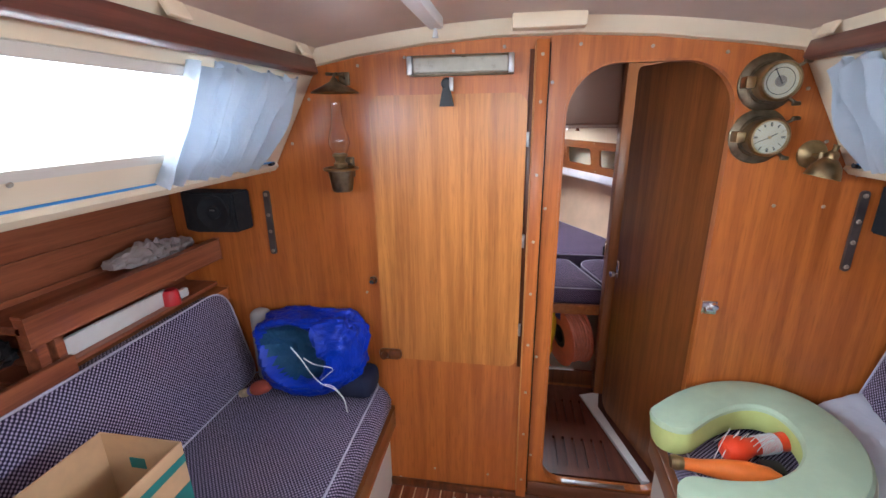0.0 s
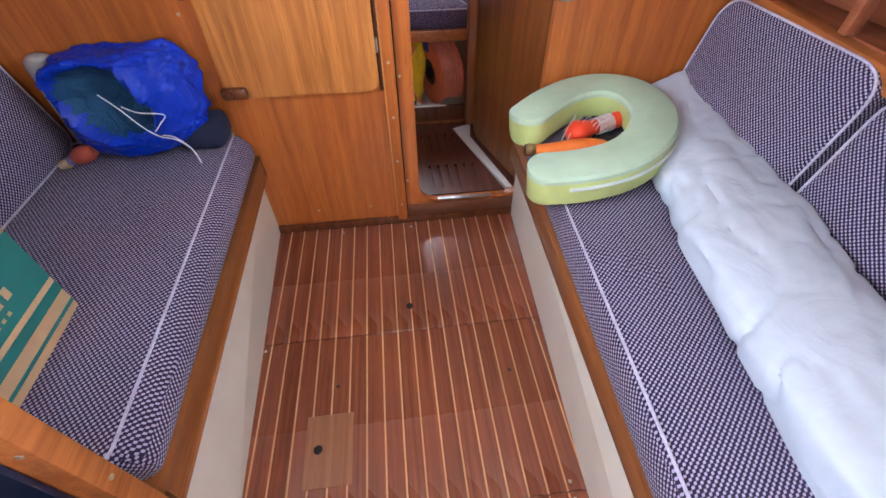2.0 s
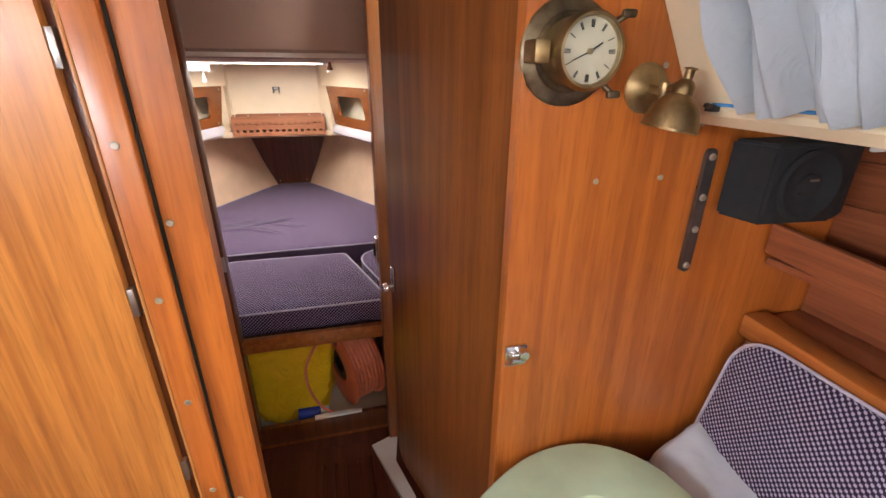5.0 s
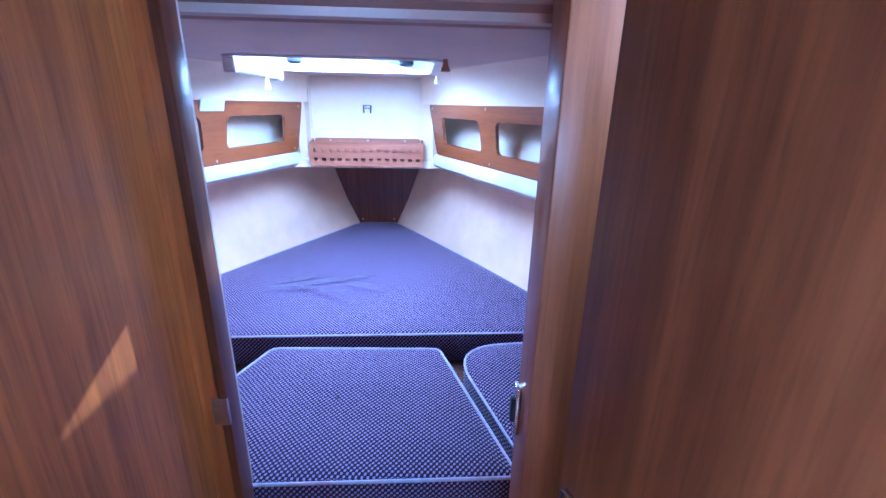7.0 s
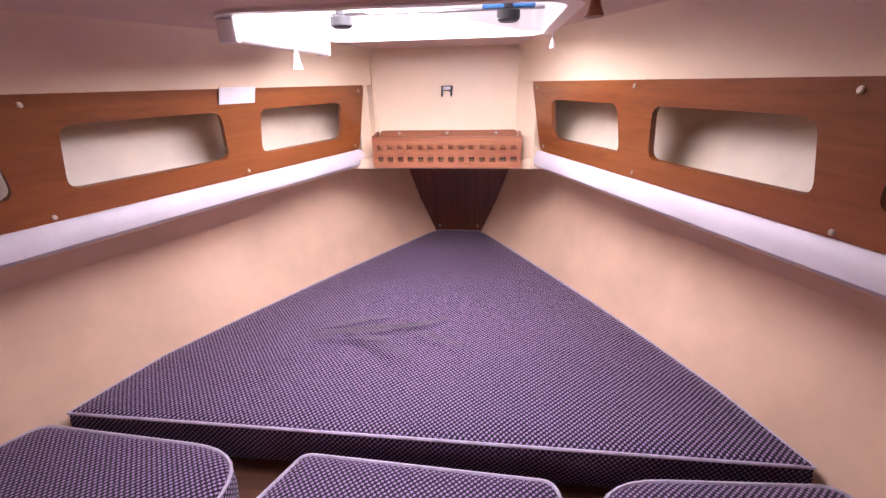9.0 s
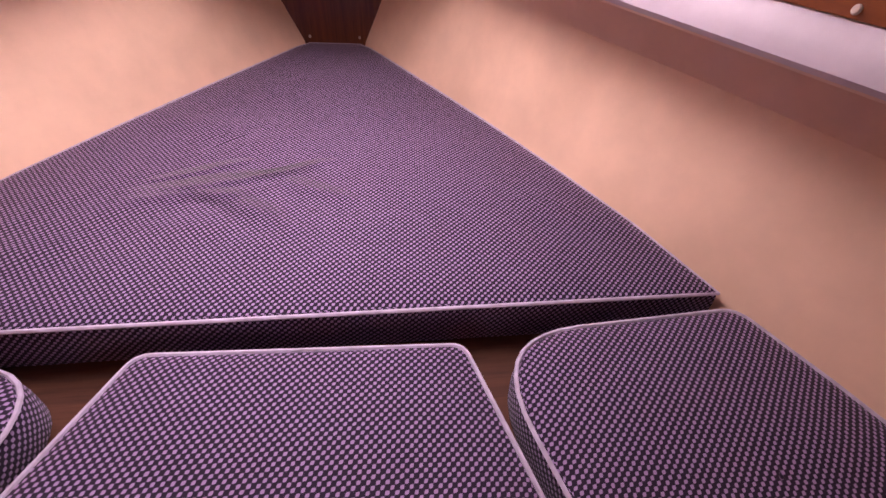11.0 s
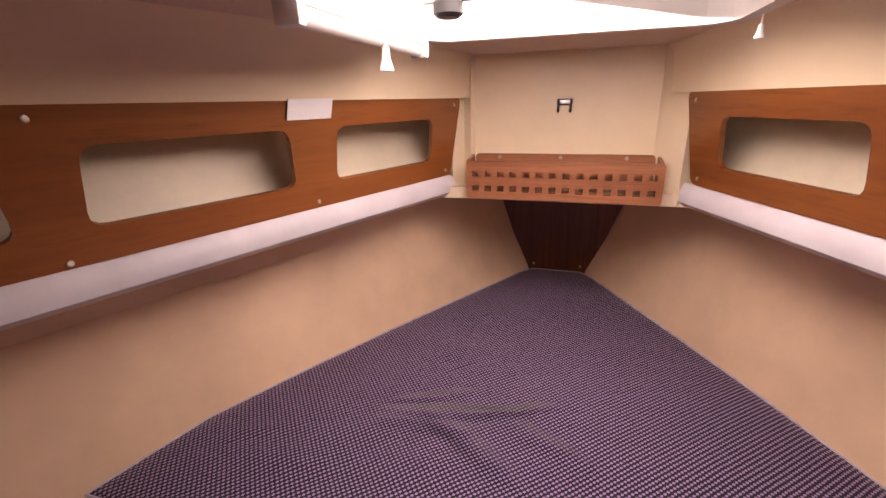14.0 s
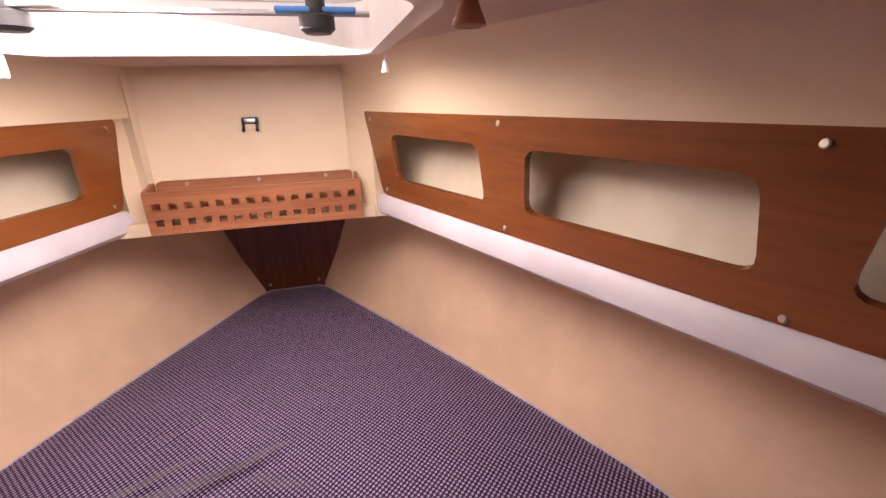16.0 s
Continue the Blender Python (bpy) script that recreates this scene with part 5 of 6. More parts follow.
part("bulb", lathe([(0, 0.004), (0.012, 0.008), (0.018, 0.018), (0.015, 0.030), (0, 0.036)], sm, 18), DIALWHITE, sc, "unlit white bulb")

for x, z0, z1 in ((-0.840, 0.925, 1.142), (0.867, 0.942, 1.165)):
    ob = thing("bulkhead_strap", (x, 1.395, z0), "dark grey metal strap with bright screws on the bulkhead", "strap", "bulkhead straps")
    part("strip", plate(rounded(x - 0.0105, x + 0.0105, z0, z1, 0.01), [], lambda u, v: (u, 1.391, v), (0, 0.008, 0)), plain("dark grey metal", (0.16, 0.15, 0.15), 0.3, 0.8, 0.3, 12), ob, "", False)
    for f in (0.06, 0.37, 0.63, 0.94):
        part("screw", lathe([(0, 0.005), (0.005, 0.004), (0.0065, 0)], Matrix.Translation((x, 1.391, z0 + (z1 - z0) * f)) @ FACE_AFT, 12), SCREW, ob)

sl = thing("strip_light", (-0.2, 1.385, 1.474), "short strip light with a milky diffuser over the panel", "lamp")
part("base", box((-0.345, 1.378, 1.473), (-0.052, 1.399, 1.527), 0.004), DULLBRASS, sl)
part("diffuser", box((-0.330, 1.362, 1.479), (-0.067, 1.380, 1.520), 0.007), plain("yellowed diffuser", (0.42, 0.39, 0.31), 0.3, var=0.12, scale=25), sl, "milky diffuser")
for x in (-0.338, -0.06):
    part("end_cap", box((x - 0.008, 1.360, 1.475), (x + 0.008, 1.382, 1.525), 0.004), STEEL, sl)

cl = thing("spring_clip", (-0.235, 1.375, 1.39), "black plastic spring clip on the panel's top edge", "clip")
part("disc", lathe([(0, 0.012), (0.012, 0.011), (0.016, 0.006), (0.016, 0)], Matrix.Translation((-0.236, 1.379, 1.452)) @ FACE_AFT, 20), BLACK, cl)
part("jaw", plate([(-0.246, 1.44), (-0.226, 1.44), (-0.216, 1.392), (-0.256, 1.392)], [], lambda u, v: (u, 1.363, v), (0, 0.016, 0)), BLACK, cl, "", False)
part("lever", box((-0.228, 1.366, 1.432), (-0.216, 1.376, 1.468), 0.002), STEEL, cl)

# loudspeakers in the corners under the side deck
for s in (-1, 1):
    ob = thing("loudspeaker", (s * 0.95, 1.33, 1.03), "black corner loudspeaker with a round grille", "loudspeaker", "loudspeakers")
    z0, z1 = (1.02, 1.148) if s < 0 else (1.055, 1.182)
    plan = [(0.893, 1.386), (0.905, 1.312), (1.04, 1.300), (1.10, 1.326), (1.115, 1.386)]
    bm = loft([[(s * x, y, z0) for x, y in plan], [(s * x, y, z1) for x, y in plan]])
    bmesh.ops.bevel(bm, geom=bm.edges[:], offset=0.005, segments=2, affect="EDGES")
    part("cabinet", bm, RUBBER, ob)
    a, b = Vector((s * 0.905, 1.312, 0)), Vector((s * 1.04, 1.300, 0))
    c = (a + b) / 2 + Vector((0, 0, (z0 + z1) / 2))
    d = (b - a).normalized()
    n = Vector((d.y, -d.x, 0)) * (1 if s > 0 else -1)
    m = Matrix.Translation(c) @ n.to_track_quat("Z", "Y").to_matrix().to_4x4()
    cone = part("grille", lathe([(0.056, -0.002), (0.057, 0.006), (0.050, 0.009), (0.044, 0.004), (0.02, -0.001), (0.018, 0.005), (0, 0.008)], m, 32), RUBBER, ob, "round black cone")
    if s > 0:
        part("tab", box((1.085, 1.302, 1.165), (1.122, 1.312, 1.174), 0.003, None), WHITE, ob, "white cable tab")
    part("badge", box((-0.008, 0.008, 0.0085), (0.008, 0.012, 0.0105), 0.0005, m), STEEL, cone, "small bright badge")

# ---- port settee things ----
ob = thing("stuff_sack", (-0.65, 1.25, 0.452), "bright blue nylon sack with an open mouth and white drawstring", "sack")
MOUTH, MN = Vector((-0.735, 1.235, 0.635)), Vector((-0.24, -0.95, 0.16)).normalized()
mu = MN.cross(Vector((0, 0, 1))).normalized()
mv = mu.cross(MN)


def sack_point(a, b):
    """A point of the sack by longitude and latitude, sunk in at its mouth, with the depth into the mouth."""
    ca, sa_, cb, sb_ = math.cos(a), math.sin(a), math.cos(b), math.sin(b)
    pw = lambda v, e: math.copysign(abs(v) ** e, v)
    n = Vector((pw(ca, 0.5) * pw(cb, 0.42), pw(sa_, 0.7) * pw(cb, 0.5), pw(sb_, 0.5)))
    f = 1 + 0.07 * noise.noise(n * 2.1) + 0.05 * noise.noise(n * 5.5 + Vector((4, 1, 2))) - 0.05 * abs(noise.noise(n * 6.5)) + 0.018 * abs(noise.noise(n * 11))
    lift = 0.035 * max(0, n.x)
    p = Vector((-0.692, 1.315, 0.607)) + Vector((n.x * 0.185 * f, n.y * 0.085 * f, n.z * (0.142 - 0.5 * lift) * f + lift))
    eu, ev = (p - MOUTH).dot(mu), (p - MOUTH).dot(mv)
    wob = 1 + 0.22 * noise.noise(Vector((eu * 16, ev * 16, 5))) - 0.9 * eu * (1 if mu.x > 0 else -1) * (1 if ev > 0 else -0.3)
    d = math.hypot(eu / 0.118, ev / 0.098) / max(0.5, wob)
    if p.y < 1.31 and d < 1.0:
        p -= MN * ((0.085 + 0.05 * noise.noise(Vector((eu * 22, ev * 22, 1)))) * (1 - d ** 4))
    elif p.y < 1.31 and d < 1.3:
        p += MN * 0.012 * math.sin(math.pi * (d - 1) / 0.3)
    p.z = max(p.z, 0.4595)
    p.y = min(p.y, 1.393)
    return p, d if p.y < 1.35 else 9


NA, NB = 120, 80
grid = [[sack_point(2 * math.pi * i / NA, radians(-88 + 176 * k / NB)) for i in range(NA)] for k in range(NB + 1)]
part("body", loft([[p for p, d in row] for row in grid]), BLUE, ob)
bm = bmesh.new()
made = {}
for k in range(NB):
    for i in range(NA):
        ids = [(k, i), (k, (i + 1) % NA), (k + 1, (i + 1) % NA), (k + 1, i)]
        if max(grid[r][c][1] for r, c in ids) < 0.97 and min(grid[r][c][0].y for r, c in ids) > 1.1 and math.sin(2 * math.pi * i / NA) < 0.2:
            for q in ids:
                if q not in made:
                    made[q] = bm.verts.new(grid[q[0]][q[1]][0] + MN * 0.0025)
            bm.faces.new([made[q] for q in ids])
part("lining", bm, TEAL, ob, "dark teal inside")
part("drawstring", tube(spline([(-0.72, 1.222, 0.675), (-0.69, 1.222, 0.635), (-0.655, 1.22, 0.58), (-0.625, 1.22, 0.55), (-0.585, 1.22, 0.535), (-0.555, 1.218, 0.50), (-0.545, 1.208, 0.464)], 8), 0.0019, 8), CORD, ob, "white drawstring")
part("drawstring", tube(spline([(-0.68, 1.221, 0.64), (-0.645, 1.219, 0.622), (-0.585, 1.219, 0.612), (-0.605, 1.217, 0.587), (-0.628, 1.219, 0.565)], 8), 0.0019, 8), CORD, ob, "white drawstring")
part("drawstring", tube(spline([(-0.615, 1.219, 0.552), (-0.585, 1.217, 0.545), (-0.555, 1.213, 0.51), (-0.54, 1.203, 0.465)], 8), 0.0019, 8), CORD, ob, "white drawstring")
ob = thing("grey_pillow", (-0.86, 1.33, 0.452), "grey cushion corner squeezed behind the sack", "pillow")
part("pad", box((-0.935, 1.325, 0.4585), (-0.865, 1.388, 0.735), 0.028, None, 4), plain("grey cotton", (0.4, 0.38, 0.36), 0.85), ob)
single("dark_cloth", box((-0.62, 1.27, 0.4575), (-0.485, 1.39, 0.545), 0.03, None, 3), plain("dark navy cotton", (0.010, 0.014, 0.045), 0.85), "dark blue folded cloth under the sack", "cloth")
ob = thing("cork_float", (-0.90, 1.27, 0.452), "small red float with a cork end on a string", "float")
part("float_body", lathe([(0, 0), (0.020, 0.004), (0.025, 0.02), (0.024, 0.05), (0.016, 0.07), (0, 0.072)], Matrix.Translation((-0.90, 1.255, 0.478)) @ Matrix.Rotation(radians(68), 4, "Y"), 18), plain("faded red paint", (0.5, 0.1, 0.06), 0.6), ob)
part("collar", lathe([(0.014, 0), (0.017, 0.005), (0.014, 0.012)], Matrix.Translation((-0.912, 1.25, 0.473)) @ Matrix.Rotation(radians(68), 4, "Y"), 16), plain("mauve tape", (0.2, 0.15, 0.4), 0.6), ob)
part("cork", lathe([(0, -0.03), (0.013, -0.028), (0.015, -0.01), (0.013, 0.004), (0, 0.004)], Matrix.Translation((-0.918, 1.248, 0.471)) @ Matrix.Rotation(radians(68), 4, "Y"), 16), plain("cork", (0.55, 0.42, 0.26), 0.8, var=0.3, scale=80), ob)

bx = thing("cardboard_box", (-0.82, 0.555, 0.452), "open brown cardboard box printed with green bands", "box")
X0, X1, Y0, Y1, Z0, Z1, T = -0.850, -0.664, 0.385, 0.712, 0.4575, 0.766, 0.004
part("side", box((X1 - T, Y0, Z0), (X1, Y1, Z1), 0.001), CARD, bx, "", False)
part("side", box((X0, Y0, Z0), (X0 + T, Y1, Z1), 0.001), CARD, bx, "", False)
part("end", box((X0 + T, Y1 - T, Z0), (X1 - T, Y1, Z1), 0.001), CARD, bx, "", False)
part("end", box((X0 + T, Y0, Z0), (X1 - T, Y0 + T, Z1), 0.001), CARD, bx, "", False)
part("bottom", box((X0 + T, Y0 + T, Z0), (X1 - T, Y1 - T, Z0 + 0.006)), CARD, bx, "", False)
part("inner_flap", box((X0 + 0.03, Y0 + 0.03, 0.56), (X1 - 0.06, Y1 - 0.06, 0.566), 0.001), plain("pale card", (0.6, 0.5, 0.4), 0.8), bx, "pale inner flap")
for z0, z1 in ((0.478, 0.486), (0.515, 0.538), (0.552, 0.672), (0.72, 0.738)):
    for nm, lo, hi in (("printed_band", (X1 + 0.0002, Y0 + 0.001, z0), (X1 + 0.0012, Y1 - 0.001, z1)), ("printed_band", (X0 + 0.001, Y1 + 0.0002, z0), (X1 - 0.001, Y1 + 0.0012, z1)), ("printed_band", (X0 + 0.006, Y0 - 0.0012, z0), (X1 - 0.001, Y0 - 0.0002, z1))):
        part(nm, box(lo, hi), GREENPRINT, bx, "green printed band", False)
for i in range(7):
    part("print_mark", box((X1 + 0.0014, 0.62 - i * 0.026, 0.592), (X1 + 0.002, 0.634 - i * 0.026, 0.613)), CARD, bx, "", False)
for i in range(9):
    part("print_mark", box((X1 + 0.0014, 0.60 - i * 0.016, 0.572), (X1 + 0.002, 0.608 - i * 0.016, 0.579)), CARD, bx, "", False)
part("print_mark", box((X0 + 0.06, Y1 - T - 0.0012, 0.69), (X0 + 0.095, Y1 - T - 0.0002, 0.715)), GREENPRINT, bx, "small green stamp", False)

# shelf clutter
def crumple(name, path, r, material, label, category, seed):
    rings = []
    pts = spline(path, 6)
    for k, p in enumerate(pts):
        u = k / (len(pts) - 1)
        q = r * (0.35 + 0.65 * math.sin(math.pi * min(0.98, max(0.03, u))))
        ring = []
        for i in range(22):
            a = 2 * math.pi * i / 22
            f = q * (1 + 0.55 * noise.noise(Vector((math.cos(a) * 3, math.sin(a) * 3, k * 0.8 + seed))))
            ring.append(p + Vector((math.cos(a) * f, 0, max(-0.6, math.sin(a)) * f * 0.8)))
        rings.append(ring)
    return single(name, loft(rings), material, label, category, smooth=False)


crumple("plastic_bag", [(-1.135, 1.06, 0.982), (-1.13, 1.16, 0.98), (-1.125, 1.25, 0.976), (-1.125, 1.36, 0.972)], 0.045, PLASTICBAG, "crumpled clear plastic bag lying on the shelf", "plastic bag", 1.0)
crumple("black_bag", [(-1.15, 0.45, 0.90), (-1.14, 0.58, 0.905), (-1.14, 0.70, 0.90), (-1.14, 0.79, 0.88)], 0.075, BLACK, "black nylon bag lying in the shelf trough", "bag", 2.0)
single("bag_tag", box((-1.075, 0.60, 0.925), (-1.068, 0.70, 0.945), 0.002, None), PAPER, "small white tag on the black bag", "tag")
rc = thing("red_cup", (-1.085, 1.2, 0.812), "small red plastic cap with a white collar on the shelf", "cup")
part("cap", lathe([(0, 0.05), (0.018, 0.048), (0.023, 0.04), (0.025, 0.0), (0, 0)], Matrix.Translation((-1.09, 1.20, 0.8125)), 20), REDCUP, rc)
part("collar", box((-1.105, 1.235, 0.8125), (-1.085, 1.27, 0.842), 0.006), WHITE, rc)
single("foil_packet", box((-1.035, 0.842, 1.168), (-0.985, 0.940, 1.1905), 0.007, None, 2), plain("crinkled foil", (0.45, 0.42, 0.4), 0.35, 0.6, 0.4, 40), "silvery crumpled packet tucked under the side deck", "packet")

# ---- starboard settee things ----
pf = thing("horseshoe_buoy", (0.60, 1.12, 0.47), "pale lime horseshoe lifebuoy lying on the settee", "lifebuoy")
cx, cy = 0.585, 1.125
mid = spline([(0.41, 0.955, 0), (0.50, 0.942, 0), (0.60, 0.953, 0), (0.687, 1.000, 0), (0.749, 1.078, 0), (0.773, 1.175, 0), (0.754, 1.268, 0), (0.695, 1.322, 0), (0.61, 1.328, 0), (0.515, 1.288, 0), (0.435, 1.228, 0)], 5)
tilt = Matrix.Translation((cx, cy, 0.477)) @ Matrix.Rotation(radians(-7), 4, "Y") @ Matrix.Translation((-cx, -cy, 0))
W, Hh = 0.062, 0.083
side_l, side_r = [], []
for i, p in enumerate(mid):
    d = (mid[min(i + 1, len(mid) - 1)] - mid[max(i - 1, 0)]).normalized()
    n = Vector((d.y, -d.x, 0))
    side_l.append((p, n))
def sweep(section):
    """The section (across, up, factor of width at the ends) carried along the horseshoe, with round ends."""
    rings = []
    d0, d1 = (mid[0] - mid[1]).normalized(), (mid[-1] - mid[-2]).normalized()
    spots = [(side_l[0][0] + d0 * W * 0.8 * math.sin(radians(b)), side_l[0][1], max(0.05, math.cos(radians(b)))) for b in (88, 70, 50, 30, 12)]
    spots += [(p, n, 1.0) for p, n in side_l]
    spots += [(side_l[-1][0] + d1 * W * 0.8 * math.sin(radians(b)), side_l[-1][1], max(0.05, math.cos(radians(b)))) for b in (12, 30, 50, 70, 88)]
    for p, n, f in spots:
        rings.append([tilt @ Vector((p.x + n.x * x * f, p.y + n.y * x * f, z)) for x, z in section])
    return loft(rings)


part("side_band", sweep([(-W + 0.01, 0), (W - 0.01, 0), (W - 0.002, 0.008), (W, 0.03), (W, Hh - 0.012), (-W, Hh - 0.012), (-W, 0.03), (-W + 0.002, 0.008)]), LIMESIDE, pf, "brighter lime side band")
part("top_cover", sweep([(-W - 0.001, Hh - 0.0115), (W + 0.001, Hh - 0.0115), (W + 0.0008, Hh - 0.002), (W - 0.006, Hh + 0.006), (W * 0.5, Hh + 0.011), (-W * 0.5, Hh + 0.011), (-W + 0.006, Hh + 0.006), (-W - 0.0008, Hh - 0.002)]), LIME, pf, "pale green cover")
strap = [tilt @ Vector((p.x + n.x * (W + 0.003), p.y + n.y * (W + 0.003), 0.055)) for p, n in side_l[3:30]]
part("strap", tube(strap, 0.005, 6), plain("pale strap", (0.6, 0.66, 0.6), 0.7), pf, "pale webbing strap")

fl = thing("float_light", (0.53, 1.12, 0.452), "orange floating lifebuoy light with a brass tip", "float light")
la, lb2 = Vector((0.418, 1.112, 0.488)), Vector((0.65, 1.090, 0.490))
m = Matrix.Translation(la) @ (lb2 - la).to_track_quat("Z", "Y").to_matrix().to_4x4()
part("tip", lathe([(0, -0.028), (0.016, -0.026), (0.019, -0.015), (0.017, 0.0), (0.013, 0.008), (0, 0.008)], m, 20), BRASS, fl, "brass tip")
part("handle", lathe([(0, 0.004), (0.015, 0.004), (0.017, 0.04), (0.026, 0.10), (0.030, 0.15), (0.024, 0.20), (0.012, 0.225), (0, 0.226)], m, 22), ORANGE, fl)
rb = thing("rescue_float", (0.58, 1.18, 0.452), "red orange float wound with white line", "float")
la, lb2 = Vector((0.567, 1.172, 0.498)), Vector((0.74, 1.215, 0.515))
m = Matrix.Translation(la) @ (lb2 - la).to_track_quat("Z", "Y").to_matrix().to_4x4()
part("bulb", lathe([(0, -0.034), (0.024, -0.026), (0.035, -0.008), (0.036, 0.008), (0.028, 0.032), (0.022, 0.05), (0.023, 0.10), (0.026, 0.15), (0.020, 0.168), (0, 0.17)], m, 24), REDORANGE, rb)
coil = []
for i in range(140):
    a = i * 0.62
    coil.append(m @ Vector((0.0262 * math.cos(a), 0.0262 * math.sin(a), 0.062 + 0.055 * i / 140)))
part("wound_line", tube(coil, 0.0012, 5), CORD, rb, "white line")
for j in range(6):
    pth = [Vector((0.50 + 0.022 * j, 1.135 + 0.006 * j, 0.47)), Vector((0.53 + 0.02 * j, 1.165, 0.515 + 0.006 * (j % 3))), Vector((0.56 + 0.024 * j, 1.195, 0.545 - 0.004 * j)), Vector((0.57 + 0.026 * j, 1.225, 0.50)), Vector((0.55 + 0.03 * j, 1.236, 0.468))]
    part("loose_line", tube(spline(pth, 6), 0.0012, 5), CORD, rb, "white line")
dl = thing("dark_line", (0.60, 1.22, 0.457), "loose coils of dark line inside the lifebuoy", "rope")
for j in range(5):
    loop = [Vector((0.595 + 0.012 * j + (0.045 - 0.004 * j) * math.cos(a), 1.212 + (0.020 + 0.003 * j) * math.sin(a), 0.462 + 0.006 * j + 0.004 * math.sin(2 * a + j))) for a in [2 * math.pi * i / 24 for i in range(24)]]
    part("coil", tube(loop, 0.0035, 6, True), BLACK, dl)
single("black_buckle", box((0.615, 1.105, 0.4575), (0.672, 1.155, 0.497), 0.012), BLACK, "black plastic buckle inside the lifebuoy", "buckle")

# duvet roll along the seat
rings = []
path = spline([(0.985, 1.37, 0.48), (0.93, 1.22, 0.47), (0.875, 1.05, 0.47), (0.84, 0.90, 0.47), (0.815, 0.74, 0.47), (0.785, 0.56, 0.47), (0.755, 0.38, 0.47), (0.735, 0.2, 0.47), (0.70, -0.15, 0.47), (0.68, -0.5, 0.47)], 22)
for k, p in enumerate(path):
    u = k / (len(path) - 1)
    w = 0.120 + 0.030 * min(1, u * 3.0)
    if k < 5:
        w *= (0.4, 0.62, 0.78, 0.9, 0.96)[k]
    ring = []
    for i in range(64):
        a = 2 * math.pi * i / 64
        f = 1 + 0.14 * noise.noise(Vector((math.cos(a) * 1.4, p.y * 4.5, math.sin(a) * 1.4))) + 0.06 * noise.noise(Vector((math.cos(a) * 2.4, p.y * 7, math.sin(a) * 3 + 3))) - 0.065 * (1 - min(1, abs(noise.noise(Vector((math.cos(a) * 1.6 + p.y * 3, p.y * 7 - math.cos(a) * 2, 8)))) * 5))
        z = p.z + 0.03 + math.copysign(abs(math.sin(a)) ** 0.7, math.sin(a)) * 0.066 * f
        ring.append(Vector((p.x + math.cos(a) * w * f, p.y + 0.02 * noise.noise(Vector((a, u * 9, 1))), max(0.4585, z))))
    rings.append(ring)
single("duvet", loft(rings), DUVETWHITE, "rolled white duvet lying along the settee", "duvet")
single("blue_sleeping_mat", box((0.955, -0.2, 0.4585), (0.99, 0.66, 0.50), 0.012, None, 3), BLUE, "blue cloth edge behind the white duvet", "cloth")

# ---- in the locker under the berth ----
rings = []
for k in range(15):
    u = k / 14
    ring = []
    for i in range(36):
        a = 2 * math.pi * i / 36
        e = 0.62
        cxx = math.copysign(abs(math.cos(a)) ** e, math.cos(a))
        syy = math.copysign(abs(math.sin(a)) ** e, math.sin(a))
        f = (0.80 + 0.24 * math.sin(math.pi * (0.1 + 0.8 * u))) * (1 + 0.16 * noise.noise(Vector((cxx * 2, syy * 2, u * 4))) + 0.08 * noise.noise(Vector((cxx * 6, syy * 6, u * 9))))
        ring.append(Vector((0.038 + 0.15 * f * cxx, 2.195 + 0.115 * f * syy, 0.1215 + 0.34 * u)))
    rings.append(ring)
single("yellow_bag", loft(rings), YELLOW, "bulging yellow cloth bag in the open locker", "bag")
reel = thing("cable_reel", (0.28, 2.19, 0.122), "orange cable reel wound with orange mains lead", "cable reel")
axis = Vector((1, 0.42, 0.06)).normalized()
m = Matrix.Translation((0.262, 2.185, 0.279)) @ axis.to_track_quat("Z", "Y").to_matrix().to_4x4()
for z in (-0.055, 0.05):
    part("flange", lathe([(0.066, z), (0.150, z), (0.155, z + 0.003), (0.150, z + 0.006), (0.066, z + 0.006), (0.062, z + 0.003), (0.066, z)], m, 40), REEL, reel)
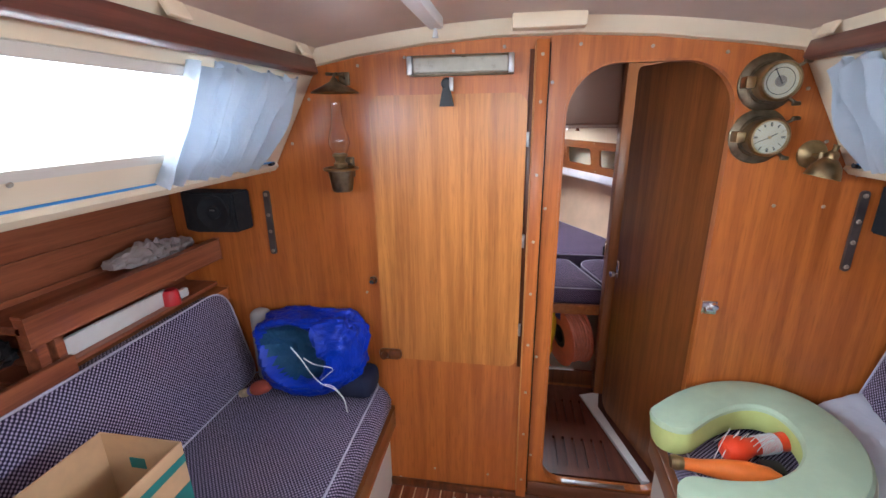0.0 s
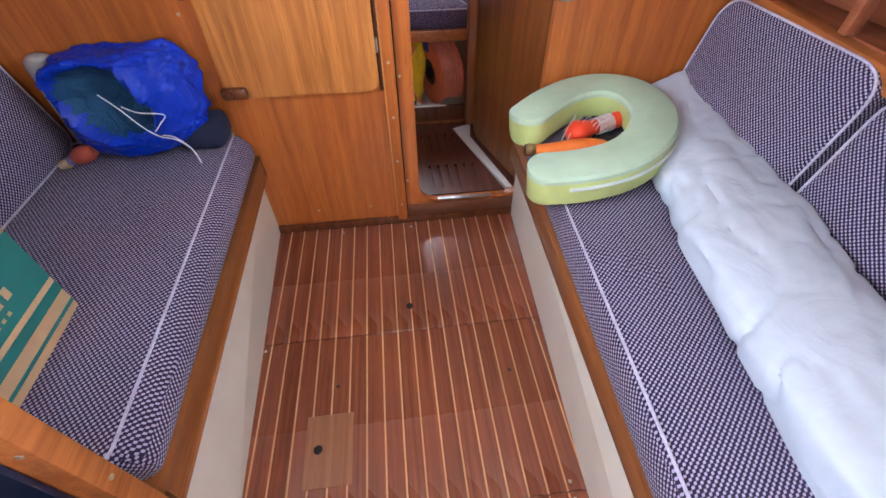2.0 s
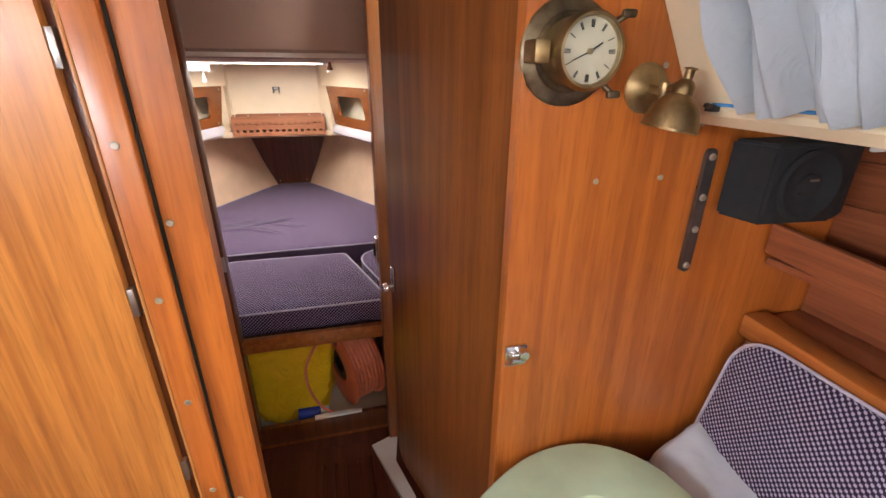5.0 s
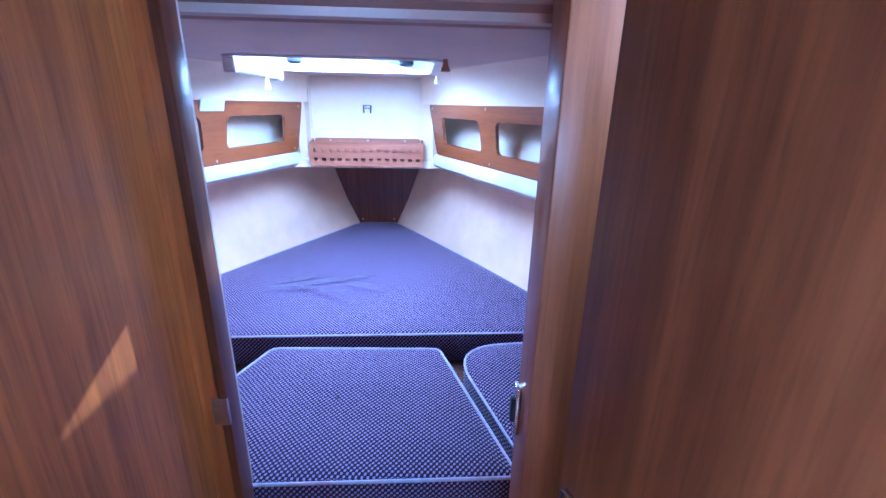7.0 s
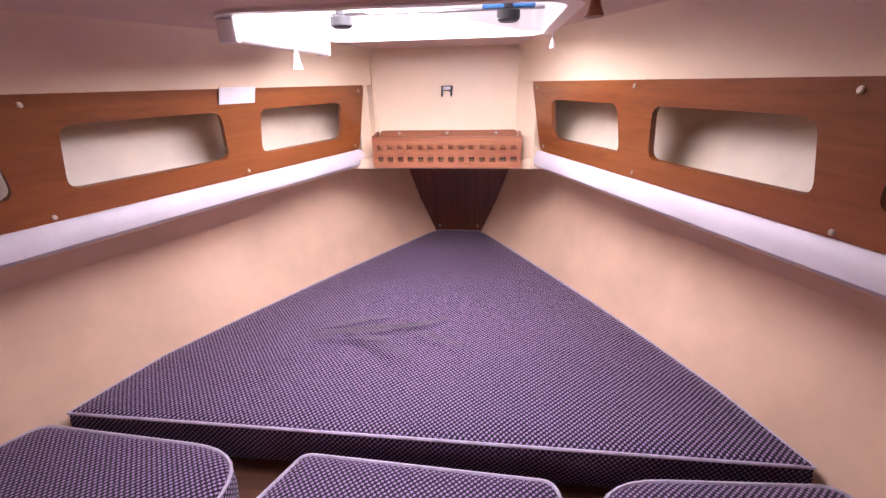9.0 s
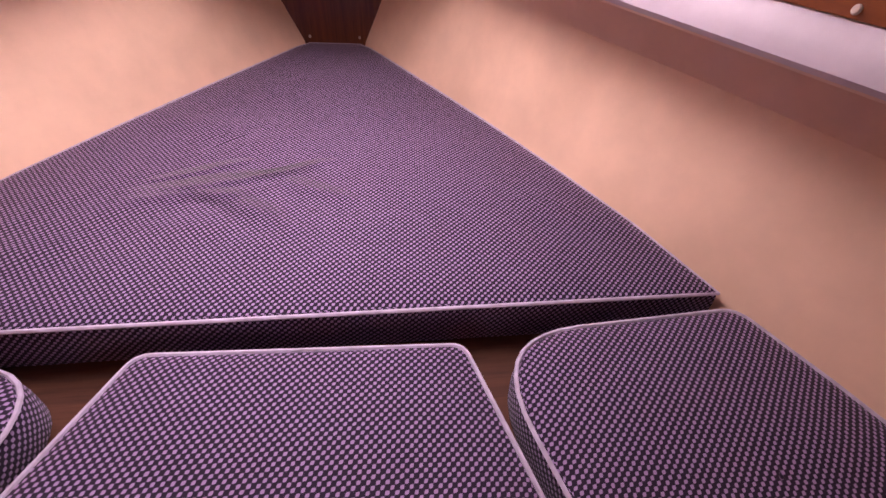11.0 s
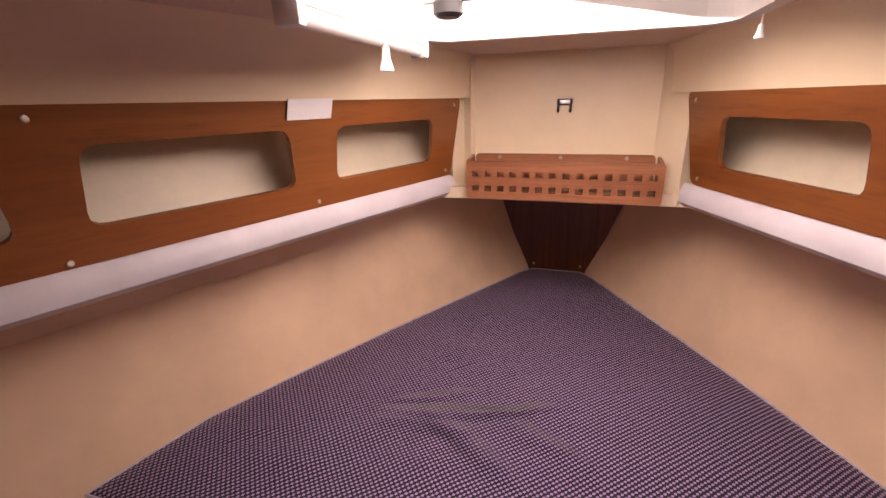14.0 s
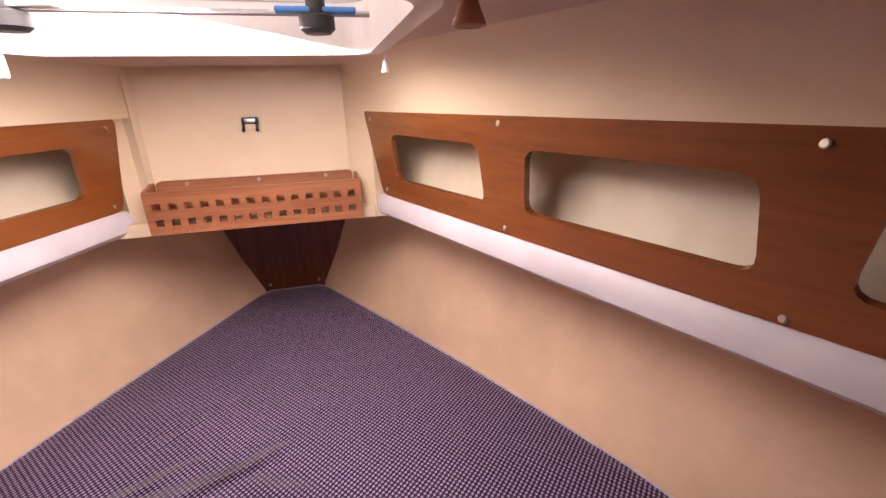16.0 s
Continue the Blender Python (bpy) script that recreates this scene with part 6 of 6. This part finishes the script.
part("hub", lathe([(0.035, -0.05), (0.06, -0.05), (0.06, 0.05), (0.035, 0.05), (0.035, -0.05)], m, 24), BLACK, reel)
coil = []
for i in range(900):
    a = i * 0.36
    lay = (i // 110) % 2
    f = (i % 110) / 110
    f = f if lay else 1 - f
    r = 0.095 + 0.0062 * (i // 110)
    coil.append(m @ Vector((r * math.cos(a), r * math.sin(a), -0.044 + 0.088 * f)))
part("cable", tube(coil, 0.0046, 5), CABLE, reel, "orange cable")
part("sticker", box((-0.02, 0.10, -0.0575), (0.03, 0.145, -0.0555), 0, m), plain("blue sticker", (0.02, 0.05, 0.3), 0.4), reel, "blue sticker")
part("loose_cable", tube(spline([(0.15, 2.07, 0.44), (0.11, 2.06, 0.36), (0.115, 2.06, 0.26), (0.16, 2.06, 0.17), (0.24, 2.06, 0.135), (0.31, 2.07, 0.13)], 8), 0.0048, 8), CABLE, reel, "loose orange cable")
plug = thing("blue_plug", (0.07, 2.07, 0.1215), "blue mains connector with a white end", "plug")
part("body", lathe([(0, 0), (0.022, 0.002), (0.024, 0.03), (0.020, 0.075), (0, 0.08)], Matrix.Translation((0.06, 2.085, 0.148)) @ Matrix.Rotation(radians(88), 4, "Y"), 18), plain("blue plastic", (0.02, 0.06, 0.4), 0.4), plug)
part("gland", lathe([(0, 0.078), (0.013, 0.078), (0.012, 0.105), (0, 0.106)], Matrix.Translation((0.06, 2.085, 0.148)) @ Matrix.Rotation(radians(88), 4, "Y"), 16), WHITE, plug)

# deckhead fittings over the saloon
ob = thing("deckhead_plate", (0.09, 1.22, 1.58), "cream blanking plate on the deckhead", "plate")
part("plate", box((-0.06, 1.30, 1.570), (0.12, 1.346, 1.606), 0.006), CREAM, ob)
ob = thing("cabin_lamp", (-0.2, 0.95, 1.56), "slim white lamp hanging under the deckhead", "lamp")
part("body", box((-0.265, 0.95, 1.572), (-0.228, 1.28, 1.604), 0.006), WHITE, ob)
part("switch", lathe([(0, 0), (0.004, 0), (0.008, -0.022), (0, -0.023)], Matrix.Translation((-0.246, 1.265, 1.573)), 12), WHITE, ob)
